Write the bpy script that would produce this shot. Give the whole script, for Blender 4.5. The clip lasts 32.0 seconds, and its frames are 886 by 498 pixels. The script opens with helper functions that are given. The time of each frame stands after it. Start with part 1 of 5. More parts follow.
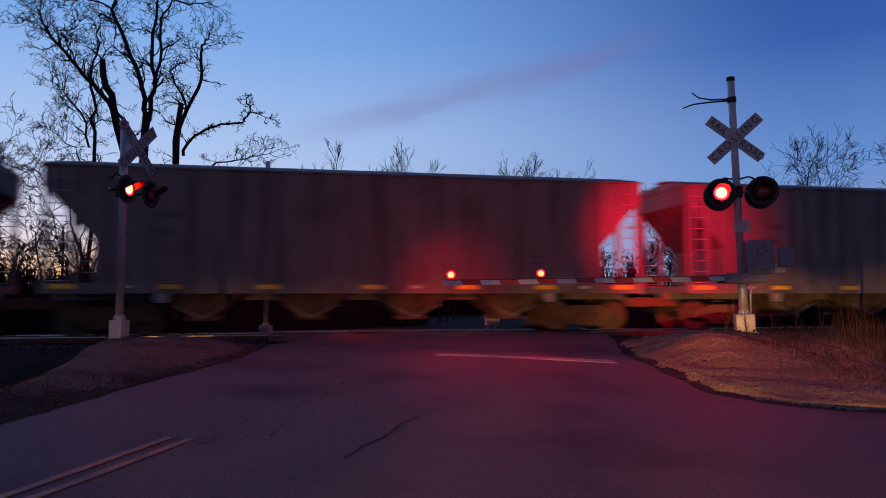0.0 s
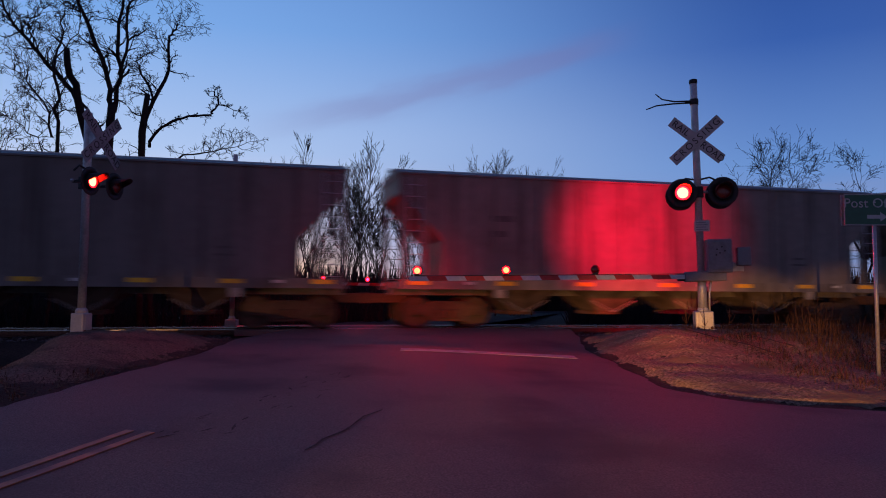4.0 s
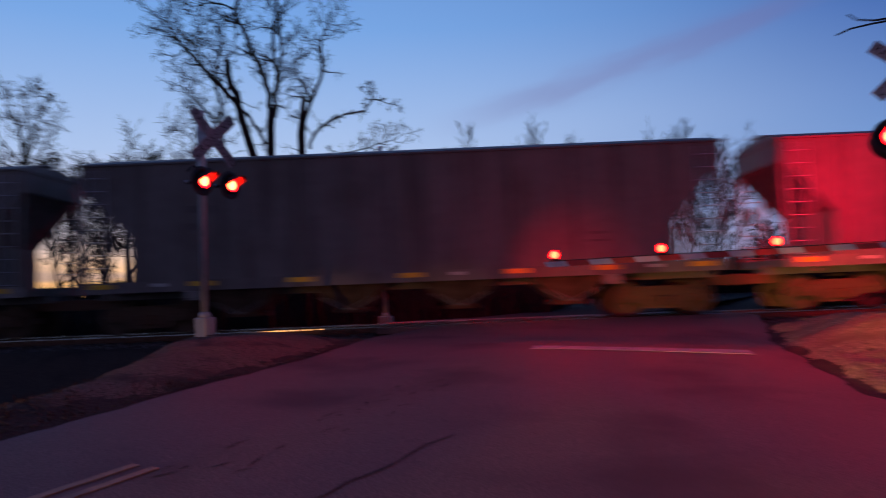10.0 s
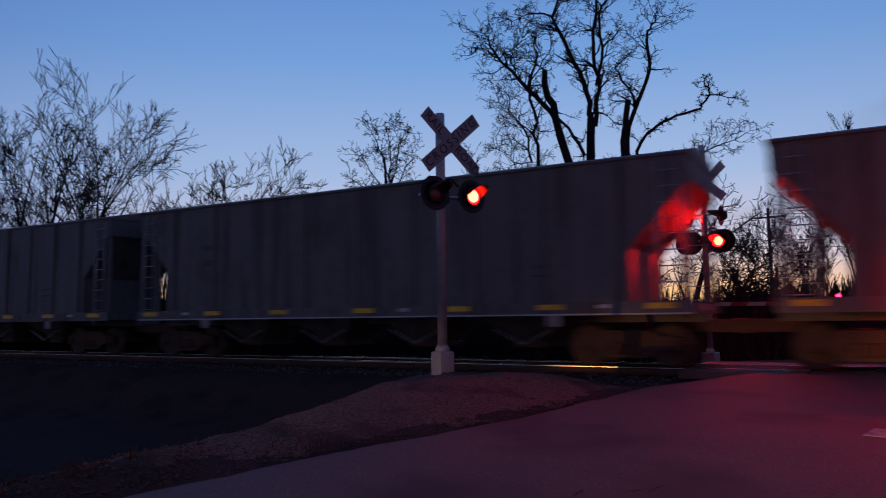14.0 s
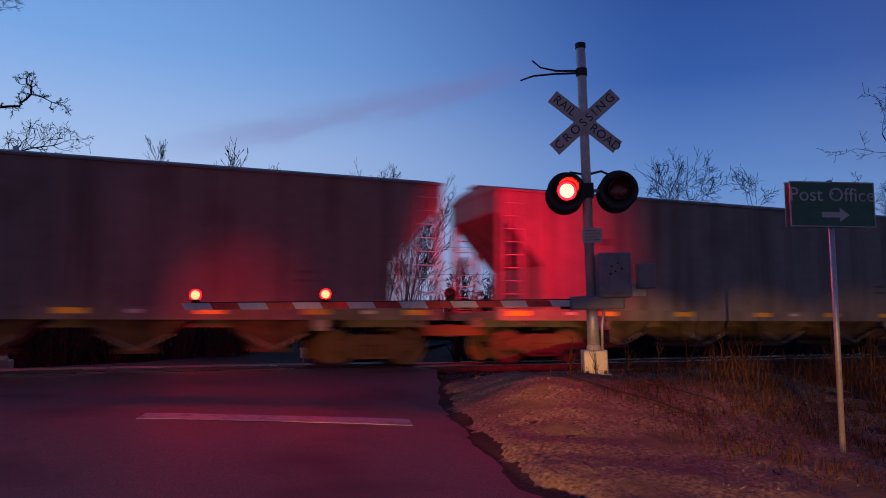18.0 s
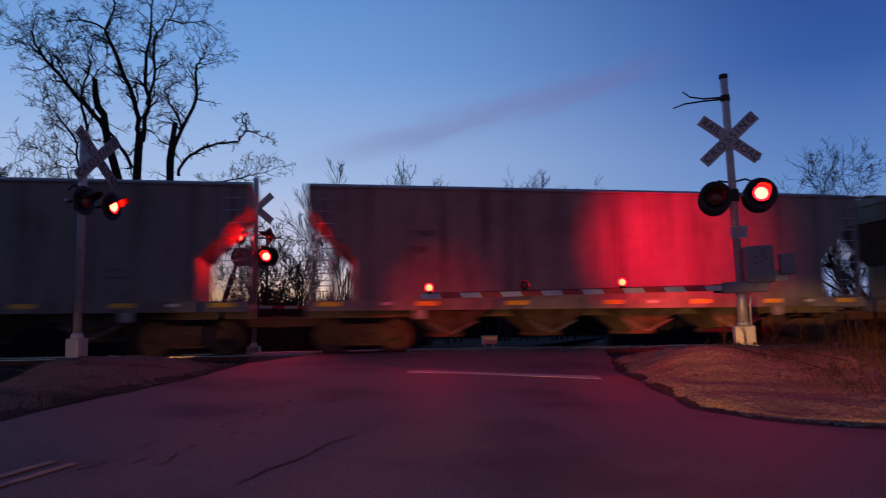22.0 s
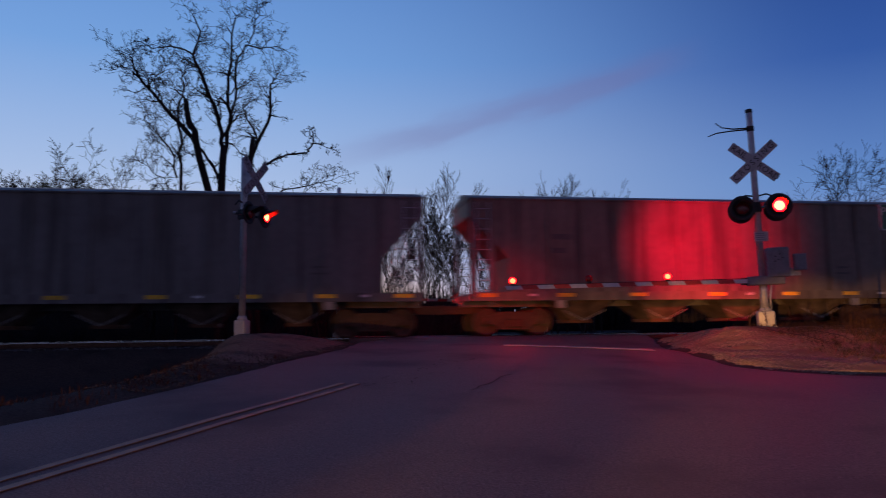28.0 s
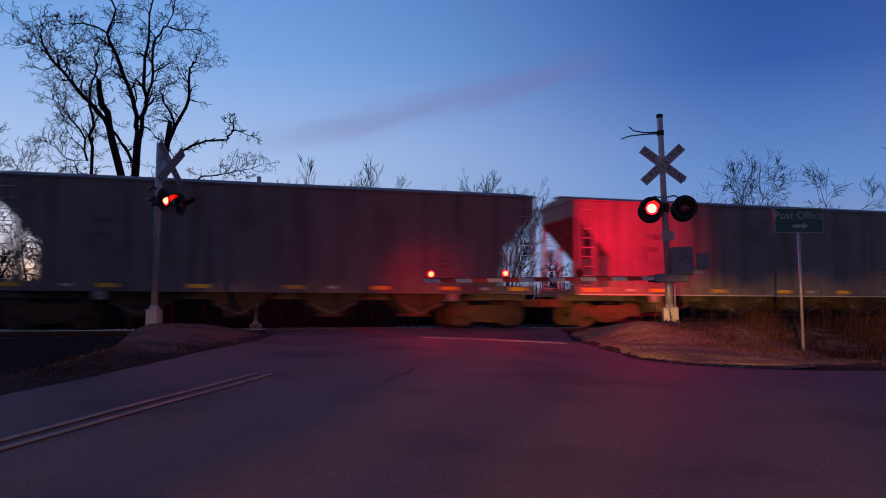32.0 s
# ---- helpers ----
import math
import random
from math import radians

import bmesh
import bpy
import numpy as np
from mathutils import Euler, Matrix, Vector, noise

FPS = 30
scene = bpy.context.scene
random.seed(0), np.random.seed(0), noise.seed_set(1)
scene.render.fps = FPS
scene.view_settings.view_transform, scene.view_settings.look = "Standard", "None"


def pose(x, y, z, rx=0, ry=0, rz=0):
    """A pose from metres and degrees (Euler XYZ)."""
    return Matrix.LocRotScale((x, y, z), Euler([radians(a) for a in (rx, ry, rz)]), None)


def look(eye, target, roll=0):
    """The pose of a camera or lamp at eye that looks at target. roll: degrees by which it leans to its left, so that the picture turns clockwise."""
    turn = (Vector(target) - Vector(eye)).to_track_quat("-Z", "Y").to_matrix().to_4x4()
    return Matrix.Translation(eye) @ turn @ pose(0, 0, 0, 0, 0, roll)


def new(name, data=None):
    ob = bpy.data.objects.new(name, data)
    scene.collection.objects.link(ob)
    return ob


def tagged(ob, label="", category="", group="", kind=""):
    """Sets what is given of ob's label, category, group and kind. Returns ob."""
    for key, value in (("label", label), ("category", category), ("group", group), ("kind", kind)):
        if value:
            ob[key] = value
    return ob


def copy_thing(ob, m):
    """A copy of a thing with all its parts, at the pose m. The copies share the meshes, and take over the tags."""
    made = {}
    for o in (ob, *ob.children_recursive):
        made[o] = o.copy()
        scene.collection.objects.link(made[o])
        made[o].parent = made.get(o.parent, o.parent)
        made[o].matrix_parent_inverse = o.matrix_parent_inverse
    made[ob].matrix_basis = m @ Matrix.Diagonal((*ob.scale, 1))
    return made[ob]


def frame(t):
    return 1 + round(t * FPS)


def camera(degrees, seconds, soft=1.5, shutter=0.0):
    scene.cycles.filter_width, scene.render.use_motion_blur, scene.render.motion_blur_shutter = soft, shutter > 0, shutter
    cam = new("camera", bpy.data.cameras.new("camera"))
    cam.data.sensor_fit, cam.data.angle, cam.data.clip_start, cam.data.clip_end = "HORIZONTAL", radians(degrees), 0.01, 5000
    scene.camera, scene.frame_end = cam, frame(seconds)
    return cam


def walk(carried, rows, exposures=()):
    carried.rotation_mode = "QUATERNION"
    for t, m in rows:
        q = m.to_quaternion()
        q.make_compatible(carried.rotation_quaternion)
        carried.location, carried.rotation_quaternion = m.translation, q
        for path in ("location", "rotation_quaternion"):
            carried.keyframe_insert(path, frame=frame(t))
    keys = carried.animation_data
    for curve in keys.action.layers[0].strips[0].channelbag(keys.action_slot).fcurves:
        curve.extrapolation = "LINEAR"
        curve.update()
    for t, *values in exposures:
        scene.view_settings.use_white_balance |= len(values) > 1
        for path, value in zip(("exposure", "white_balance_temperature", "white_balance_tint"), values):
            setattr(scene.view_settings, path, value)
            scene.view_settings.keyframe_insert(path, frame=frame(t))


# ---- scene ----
cam = camera(62.11, 32.0, soft=1.0, shutter=0.6)
# t, x, y, z, rx, ry, rz
ROWS = [
    (0.0, -0.000, -0.001, 1.749, 94.02, 0.13, -11.86),
    (0.5, -0.013, -0.015, 1.792, 93.74, -0.11, -12.28),
    (1.0, 0.008, -0.035, 1.799, 93.78, -0.35, -12.58),
    (1.5, 0.040, -0.074, 1.779, 94.14, -0.66, -12.76),
    (2.0, 0.070, -0.062, 1.765, 94.23, -0.89, -12.93),
    (2.5, 0.009, -0.016, 1.759, 93.77, -0.76, -13.30),
    (3.0, -0.005, -0.019, 1.756, 93.55, -0.76, -13.78),
    (3.5, 0.050, -0.085, 1.758, 93.66, -0.77, -14.01),
    (4.0, 0.050, -0.144, 1.754, 93.67, -0.31, -14.21),
    (4.5, 0.040, -0.125, 1.769, 93.33, -0.15, -15.10),
    (6.5, 0.157, -0.040, 1.722, 93.36, 0.05, -15.79),
    (7.0, 0.154, -0.023, 1.694, 93.40, 0.32, -15.09),
    (7.5, 0.136, -0.041, 1.721, 92.90, 0.82, -14.44),
    (8.0, 0.184, -0.027, 1.722, 92.11, 1.32, -13.51),
    (8.5, 0.388, 0.105, 1.715, 91.28, 1.72, -12.50),
    (9.0, 0.720, 0.519, 1.718, 91.19, 1.87, -12.46),
    (9.5, 1.200, 0.972, 1.753, 92.10, 1.68, -9.39),
    (10.0, 1.451, 1.587, 1.753, 93.09, 2.26, 0.72),
    (10.5, 1.883, 2.252, 1.770, 94.45, 2.28, 9.69),
    (11.0, 2.192, 2.970, 1.835, 95.67, 1.85, 16.43),
    (11.5, 2.432, 3.595, 1.862, 96.29, 1.19, 21.36),
    (12.0, 2.544, 4.219, 1.900, 96.47, 1.02, 25.52),
    (12.5, 2.542, 4.685, 1.914, 96.55, 1.04, 27.88),
    (13.0, 2.599, 4.937, 1.941, 96.07, 1.03, 29.27),
    (13.5, 2.639, 4.956, 1.933, 95.56, 0.85, 30.05),
    (14.0, 2.640, 4.938, 1.941, 95.30, 0.67, 29.14),
    (14.5, 2.655, 4.873, 1.930, 95.97, -0.22, 21.50),
    (15.0, 2.805, 4.668, 1.936, 96.43, -1.31, 5.21),
    (15.4, 2.780, 4.379, 1.962, 97.19, -2.22, -10.55),
    (17.5, 2.895, 3.829, 1.923, 96.27, -0.12, -22.40),
    (18.0, 2.803, 3.698, 1.883, 95.75, -0.06, -21.35),
    (18.5, 2.627, 3.400, 1.822, 95.64, 0.53, -21.14),
    (19.0, 2.344, 3.027, 1.740, 97.39, 1.17, -19.88),
    (19.5, 2.076, 2.644, 1.675, 100.11, 1.82, -16.51),
    (20.0, 1.806, 2.279, 1.618, 100.71, 1.71, -12.24),
    (20.5, 1.494, 1.902, 1.584, 100.21, 1.20, -7.80),
    (21.0, 1.276, 1.505, 1.578, 98.93, 0.55, -6.03),
    (21.5, 1.060, 1.105, 1.581, 97.25, 0.36, -7.80),
    (22.0, 0.983, 0.695, 1.553, 95.88, 0.77, -10.36),
    (22.5, 0.885, 0.364, 1.514, 95.11, 0.65, -12.07),
    (23.0, 0.727, -0.001, 1.490, 94.24, 0.48, -11.05),
    (23.5, 0.603, -0.310, 1.488, 93.64, 0.51, -9.72),
    (24.0, 0.356, -0.636, 1.479, 93.28, 0.19, -8.86),
    (24.5, 0.194, -0.806, 1.448, 93.23, 0.34, -6.88),
    (25.0, 0.041, -0.952, 1.392, 92.97, 0.66, -5.79),
    (25.5, -0.181, -1.106, 1.334, 92.76, 1.40, -5.20),
    (27.5, -1.308, -2.633, 1.281, 95.79, 1.00, -6.55),
    (28.0, -1.353, -2.700, 1.256, 95.77, 0.69, -9.32),
    (28.5, -1.368, -2.880, 1.256, 94.75, 0.31, -11.93),
    (29.0, -1.343, -2.930, 1.255, 93.72, -0.15, -13.21),
    (29.5, -1.358, -2.925, 1.248, 93.61, -0.09, -13.64),
    (30.0, -1.358, -2.915, 1.247, 93.97, 0.03, -14.00),
    (30.5, -1.366, -2.913, 1.246, 94.41, 0.07, -14.49),
    (31.0, -1.356, -2.907, 1.244, 94.72, 0.10, -14.84),
    (31.5, -1.353, -2.892, 1.244, 94.97, 0.22, -15.16),
    (32.0, -1.307, -2.897, 1.246, 95.17, 0.02, -15.40),
]
walk(cam, [(t, pose(x, y, z, rx, ry, rz)) for t, x, y, z, rx, ry, rz in ROWS],
     exposures=[(0.0, 0.08), (9.3, 0.05), (10.5, 0.0), (12.0, -0.22), (13.3, -0.28), (14.2, -0.1), (15.5, -0.1), (18.0, 0.02), (19.0, 0.0), (20.0, -0.2), (21.0, -0.15), (22.5, -0.05), (23.5, -0.02), (25.5, 0.03), (28.0, -0.08), (32.0, 0.04)])

# ---------------------------------------------------------------- sky
world = bpy.data.worlds.new("dusk_sky")
scene.world = world
world.use_nodes = True
WT = world.node_tree


def srgb(r, g, b):
    return tuple((c / 255 / 12.92 if c < 10.3 else ((c / 255 + 0.055) / 1.055) ** 2.4) for c in (r, g, b)) + (1.0,)


def node(tree, kind, **props):
    n = tree.nodes.new(kind)
    for k, v in props.items():
        if k == "operation":
            n.operation = v
        elif k == "blend":
            n.blend_type = v
        elif k == "dtype":
            n.data_type = v
    return n


def calc(tree, op, a, b=None, c=None):
    n = node(tree, "ShaderNodeMath", operation=op)
    for i, v in enumerate((a, b, c)):
        if v is None:
            continue
        if isinstance(v, (int, float)):
            n.inputs[i].default_value = v
        else:
            tree.links.new(v, n.inputs[i])
    return n.outputs[0]


def ramp(tree, fac, stops, mode="LINEAR"):
    n = tree.nodes.new("ShaderNodeValToRGB")
    n.color_ramp.interpolation = mode
    el = n.color_ramp.elements
    while len(el) < len(stops):
        el.new(0.5)
    for e, (p, col) in zip(el, stops):
        e.position, e.color = p, col
    if fac is not None:
        tree.links.new(fac, n.inputs[0])
    return n.outputs[0]


def blend(tree, fac, a, b, how="MIX"):
    n = tree.nodes.new("ShaderNodeMix")
    n.data_type, n.blend_type = "RGBA", how
    for sock, v in ((n.inputs[0], fac), (n.inputs[6], a), (n.inputs[7], b)):
        if isinstance(v, (int, float, tuple)):
            sock.default_value = v
        else:
            tree.links.new(v, sock)
    return n.outputs[2]


def smooth(tree, v, lo, hi):
    n = tree.nodes.new("ShaderNodeMapRange")
    n.interpolation_type = "SMOOTHSTEP"
    n.inputs[1].default_value, n.inputs[2].default_value = lo, hi
    tree.links.new(v, n.inputs[0])
    return n.outputs[0]


SUNSET = radians(24)          # the afterglow lies this far to the left of +y
tc = WT.nodes.new("ShaderNodeTexCoord")
sep = WT.nodes.new("ShaderNodeSeparateXYZ")
WT.links.new(tc.outputs["Generated"], sep.inputs[0])
dx, dy, dz = sep.outputs
elev = calc(WT, "ARCSINE", dz)                                   # radians
azim = calc(WT, "ARCTAN2", dx, dy)                               # radians, to the right of +y
away = calc(WT, "COSINE", calc(WT, "ADD", azim, SUNSET))
e1 = calc(WT, "MULTIPLY", elev, 1.0 / radians(60))
west = ramp(WT, e1, [(0.0, srgb(240, 182, 130)), (0.035, srgb(246, 220, 198)), (0.09, srgb(216, 217, 228)), (0.18, srgb(172, 200, 233)),
                     (0.33, srgb(121, 170, 225)), (0.55, srgb(74, 125, 196)), (1.0, srgb(38, 74, 140))])
north = ramp(WT, e1, [(0.0, srgb(128, 138, 180)), (0.06, srgb(128, 150, 200)), (0.16, srgb(100, 142, 200)), (0.30, srgb(55, 95, 166)),
                      (0.45, srgb(34, 68, 137)), (0.65, srgb(24, 50, 112)), (1.0, srgb(19, 38, 88))])
east = ramp(WT, e1, [(0.0, srgb(98, 80, 90)), (0.2, srgb(98, 82, 102)), (0.5, srgb(62, 70, 112)), (1.0, srgb(32, 52, 102))])
sky = blend(WT, smooth(WT, away, -0.5, 0.45), east, north)
sky = blend(WT, smooth(WT, away, 0.42, 1.02), sky, west)
sky = blend(WT, 1.0, sky, (1.0, 0.95, 1.02, 1.0), "MULTIPLY")
dull = calc(WT, "MULTIPLY", calc(WT, "SUBTRACT", 1.0, smooth(WT, away, 0.74, 0.97)), calc(WT, "SUBTRACT", 1.0, smooth(WT, elev, radians(4), radians(13))))
sky = blend(WT, calc(WT, "MULTIPLY", dull, 0.8), sky, north)
# orange rim low over the sunset
rim = calc(WT, "MULTIPLY", smooth(WT, away, 0.8, 0.985), calc(WT, "SUBTRACT", 1.0, smooth(WT, elev, 0.0, radians(5.0))))
sky = blend(WT, rim, sky, (1.25, 0.66, 0.24, 1.0))
# flat grey cloud banks close to the horizon
flat = WT.nodes.new("ShaderNodeCombineXYZ")
WT.links.new(calc(WT, "MULTIPLY", azim, 3.0), flat.inputs[0])
WT.links.new(calc(WT, "MULTIPLY", elev, 34.0), flat.inputs[1])
ns = WT.nodes.new("ShaderNodeTexNoise")
ns.inputs["Scale"].default_value, ns.inputs["Detail"].default_value = 1.6, 5.0
WT.links.new(flat.outputs[0], ns.inputs["Vector"])
bank = calc(WT, "MULTIPLY", smooth(WT, ns.outputs[0], 0.48, 0.66),
            calc(WT, "MULTIPLY", smooth(WT, elev, radians(0.3), radians(1.5)), calc(WT, "SUBTRACT", 1.0, smooth(WT, elev, radians(5), radians(9)))))
sky = blend(WT, calc(WT, "MULTIPLY", bank, 0.55), sky, srgb(150, 140, 160))
# one thin mauve streak of cloud, rising to the right
line = calc(WT, "ADD", radians(13.6), calc(WT, "MULTIPLY", calc(WT, "SUBTRACT", azim, radians(3.8)), 0.235))
off = calc(WT, "SUBTRACT", elev, line)
fl2 = WT.nodes.new("ShaderNodeCombineXYZ")
WT.links.new(calc(WT, "MULTIPLY", azim, 7.0), fl2.inputs[0])
WT.links.new(calc(WT, "MULTIPLY", off, 30.0), fl2.inputs[1])
n2 = WT.nodes.new("ShaderNodeTexNoise")
n2.inputs["Scale"].default_value, n2.inputs["Detail"].default_value = 1.2, 4.0
WT.links.new(fl2.outputs[0], n2.inputs["Vector"])
off = calc(WT, "ADD", off, calc(WT, "MULTIPLY", calc(WT, "SUBTRACT", n2.outputs[0], 0.5), radians(2.2)))
band = calc(WT, "EXPONENT", calc(WT, "MULTIPLY", calc(WT, "POWER", calc(WT, "DIVIDE", calc(WT, "ABSOLUTE", off), radians(0.95)), 2.0), -1.0))
ends = calc(WT, "MULTIPLY", smooth(WT, azim, radians(-3), radians(9)), calc(WT, "SUBTRACT", 1.0, smooth(WT, azim, radians(23), radians(31))))
sky = blend(WT, calc(WT, "MULTIPLY", calc(WT, "MULTIPLY", band, ends), 0.34), sky, srgb(118, 108, 156))
WT.links.new(sky, WT.nodes["Background"].inputs[0])
WT.nodes["Background"].inputs[1].default_value = 1.0


def spot(name, eye, target, watts, colour, size, soft, radius):
    la = bpy.data.lights.new(name, "SPOT")
    la.energy, la.color, la.spot_size, la.spot_blend, la.shadow_soft_size = watts, colour, radians(size), soft, radius
    ob = new(name, la)
    ob.matrix_world = look(eye, target)
    return ob


# low beams of a vehicle that waits further back on the road: a wide, flat fan of light
for turn_, watts_ in ((17.5, 7000), (21, 8000), (24.5, 13000), (28, 25000), (31.5, 46000), (35, 52000), (38.5, 34000), (42, 22000), (45.5, 21000)):
    ex_, ey_ = -13.4 + 0.05 * (turn_ - 35), -20.0
    spot("low_beam", (ex_, ey_, -0.1), (ex_ + 40 * math.sin(radians(turn_)), ey_ + 40 * math.cos(radians(turn_)), 0.0), watts_, (1.0, 0.43, 0.13), 7.0, 0.6, 0.06)
# beams of the two rear flashers of the gate signal, towards the train
for bx_, by_ in ((9.27, 14.83), (10.05, 14.48)):
    spot("flasher_beam", (bx_, by_, 3.98), (bx_ + 1.7, 20.3, 3.75), 2300, (1.0, 0.002, 0.03), 60, 1.0, 0.14)

# the steady lamp at the tip of the gate shines on the train behind it
spot("gate_beam", (3.40, 15.30, 2.28), (4.5, 20.3, 2.1), 420, (1.0, 0.002, 0.02), 44, 1.0, 0.03)

# ---------------------------------------------------------------- materials


def material(name, base, rough=0.7, metal=0.0, spread=0.25, grain=30.0, patch=2.0, bump=0.15, second=None, gloss_var=0.15, spec=0.5, rand=0.0, streak=0.0):
    """A surface with fine grain, large patches and a fine relief."""
    m = bpy.data.materials.new(name)
    m.use_nodes = True
    t = m.node_tree
    p = t.nodes["Principled BSDF"]
    co = t.nodes.new("ShaderNodeTexCoord").outputs["Object"]
    small = t.nodes.new("ShaderNodeTexNoise")
    small.inputs["Scale"].default_value, small.inputs["Detail"].default_value = grain, 6.0
    large = t.nodes.new("ShaderNodeTexNoise")
    large.inputs["Scale"].default_value, large.inputs["Detail"].default_value = patch, 5.0
    for n in (small, large):
        t.links.new(co, n.inputs["Vector"])
    dark = tuple(c * (1 - spread) for c in base) + (1.0,)
    light = tuple(min(1, c * (1 + spread)) for c in base) + (1.0,)
    col = ramp(t, small.outputs[0], [(0.3, dark), (0.7, light)])
    other = second or tuple(c * 0.6 for c in base)
    col = blend(t, smooth(t, large.outputs[0], 0.48, 0.72), col, tuple(other) + (1.0,))
    if streak:
        stretch = t.nodes.new("ShaderNodeMapping")
        stretch.inputs["Scale"].default_value = (2.6, 2.6, 0.16)
        t.links.new(co, stretch.inputs["Vector"])
        runs = t.nodes.new("ShaderNodeTexNoise")
        runs.inputs["Scale"].default_value, runs.inputs["Detail"].default_value = 1.4, 6.0
        t.links.new(stretch.outputs[0], runs.inputs["Vector"])
        col = blend(t, calc(t, "MULTIPLY", smooth(t, runs.outputs[0], 0.5, 0.72), streak), col, tuple(c * 0.42 for c in other) + (1.0,))
        col = blend(t, calc(t, "MULTIPLY", calc(t, "SUBTRACT", 1.0, smooth(t, runs.outputs[0], 0.28, 0.46)), streak * 0.6), col, tuple(min(1, c * 1.55) for c in base) + (1.0,))
    if rand:
        info = t.nodes.new("ShaderNodeObjectInfo")
        v = calc(t, "ADD", 1.0 - rand, calc(t, "MULTIPLY", info.outputs["Random"], 2 * rand))
        hsv = t.nodes.new("ShaderNodeHueSaturation")
        t.links.new(v, hsv.inputs["Value"])
        t.links.new(col, hsv.inputs["Color"])
        col = hsv.outputs[0]
    t.links.new(col, p.inputs["Base Color"])
    t.links.new(calc(t, "ADD", rough - gloss_var / 2, calc(t, "MULTIPLY", large.outputs[0], gloss_var)), p.inputs["Roughness"])
    p.inputs["Metallic"].default_value = metal
    p.inputs["Specular IOR Level"].default_value = spec
    if bump:
        b = t.nodes.new("ShaderNodeBump")
        b.inputs["Strength"].default_value = bump
        b.inputs["Distance"].default_value = 0.01
        t.links.new(small.outputs[0], b.inputs["Height"])
        t.links.new(b.outputs[0], p.inputs["Normal"])
    return m


def glow(name, colour, strength):
    """A surface that gives off light."""
    m = bpy.data.materials.new(name)
    m.use_nodes = True
    p = m.node_tree.nodes["Principled BSDF"]
    p.inputs["Base Color"].default_value = (0.3, 0.01, 0.01, 1)
    p.inputs["Emission Color"].default_value = (*colour, 1)
    p.inputs["Emission Strength"].default_value = strength
    return m


ASPHALT = material("asphalt", (0.2, 0.13, 0.106), rough=0.74, spread=0.4, grain=60, patch=0.5, bump=0.4, second=(0.12, 0.08, 0.068), gloss_var=0.2, spec=0.2)
PATCH = material("tar", (0.1, 0.07, 0.058), rough=0.85, spread=0.3, grain=20, patch=3, bump=0.2, spec=0.08)
# asphalt beyond the tracks, with the train's shade put into its dark colour
SHADED_TAR = material("shaded_asphalt", (0.05, 0.04, 0.034), rough=0.95, spread=0.35, grain=20, patch=2, bump=0.3, spec=0.05)
PAINT_W = material("road_paint_white", (0.36, 0.35, 0.34), rough=0.6, spread=0.2, grain=14, patch=5, bump=0.15, second=(0.2, 0.2, 0.2))
PAINT_Y = material("road_paint_yellow", (0.4, 0.18, 0.07), rough=0.55, spread=0.25, grain=12, patch=3, bump=0.15, second=(0.2, 0.1, 0.06))
SOIL = material("dry_soil", (0.085, 0.06, 0.044), rough=0.95, spread=0.35, grain=28, patch=0.9, bump=1.0, second=(0.05, 0.038, 0.029), spec=0.05)
BED = material("fine_gravel", (0.26, 0.175, 0.11), rough=0.95, spread=0.7, grain=22, patch=1.3, bump=1.0, second=(0.2, 0.13, 0.08), spec=0.1)
BED2 = material("brown_gravel", (0.2, 0.132, 0.085), rough=0.95, spread=0.6, grain=34, patch=1.3, bump=1.0, second=(0.08, 0.06, 0.045), spec=0.1)
GRAVEL = material("gravel_stone", (0.24, 0.175, 0.12), rough=0.9, spread=0.3, grain=25, patch=6, bump=0.3, second=(0.2, 0.17, 0.13), spec=0.3)
BROWN_STONE = material("brown_stone", (0.12, 0.085, 0.06), rough=0.9, spread=0.35, grain=25, patch=6, bump=0.3, second=(0.08, 0.06, 0.045), spec=0.2)
BALLAST = material("ballast_stone", (0.13, 0.12, 0.115), rough=0.9, spread=0.35, grain=20, patch=4, bump=0.3, spec=0.3)
TIE = material("creosote_tie", (0.05, 0.04, 0.032), rough=0.85, spread=0.35, grain=18, patch=3, bump=0.4)
RAIL_TOP = material("worn_rail_head", (0.62, 0.6, 0.58), rough=0.26, metal=1.0, spread=0.1, grain=8, patch=1, bump=0.02)
RUST = material("rusty_steel", (0.13, 0.065, 0.04), rough=0.8, metal=0.3, spread=0.35, grain=24, patch=2, bump=0.3)
GALV = material("galvanised_steel", (0.5, 0.5, 0.51), rough=0.5, metal=0.55, spread=0.15, grain=30, patch=4, bump=0.08, second=(0.36, 0.36, 0.37), gloss_var=0.25)
CASE = material("grey_painted_case", (0.2, 0.2, 0.215), rough=0.55, metal=0.1, spread=0.12, grain=40, patch=5, bump=0.1, second=(0.15, 0.15, 0.16))
ALU = material("cast_aluminium", (0.42, 0.41, 0.4), rough=0.55, metal=0.35, spread=0.12, grain=40, patch=5, bump=0.15, second=(0.4, 0.39, 0.37))
BLACK = material("black_enamel", (0.012, 0.012, 0.013), rough=0.6, spread=0.3, grain=30, patch=4, bump=0.05)
CABLE = material("black_rubber", (0.015, 0.015, 0.016), rough=0.7, spread=0.2, grain=30, patch=4, bump=0.05)
SHEET_W = material("white_sheeting", (0.6, 0.6, 0.58), rough=0.5, spread=0.08, grain=18, patch=3, bump=0.03, second=(0.48, 0.47, 0.44))
SHEET_R = material("red_sheeting", (0.5, 0.035, 0.03), rough=0.45, spread=0.15, grain=18, patch=3, bump=0.03, second=(0.36, 0.025, 0.02))
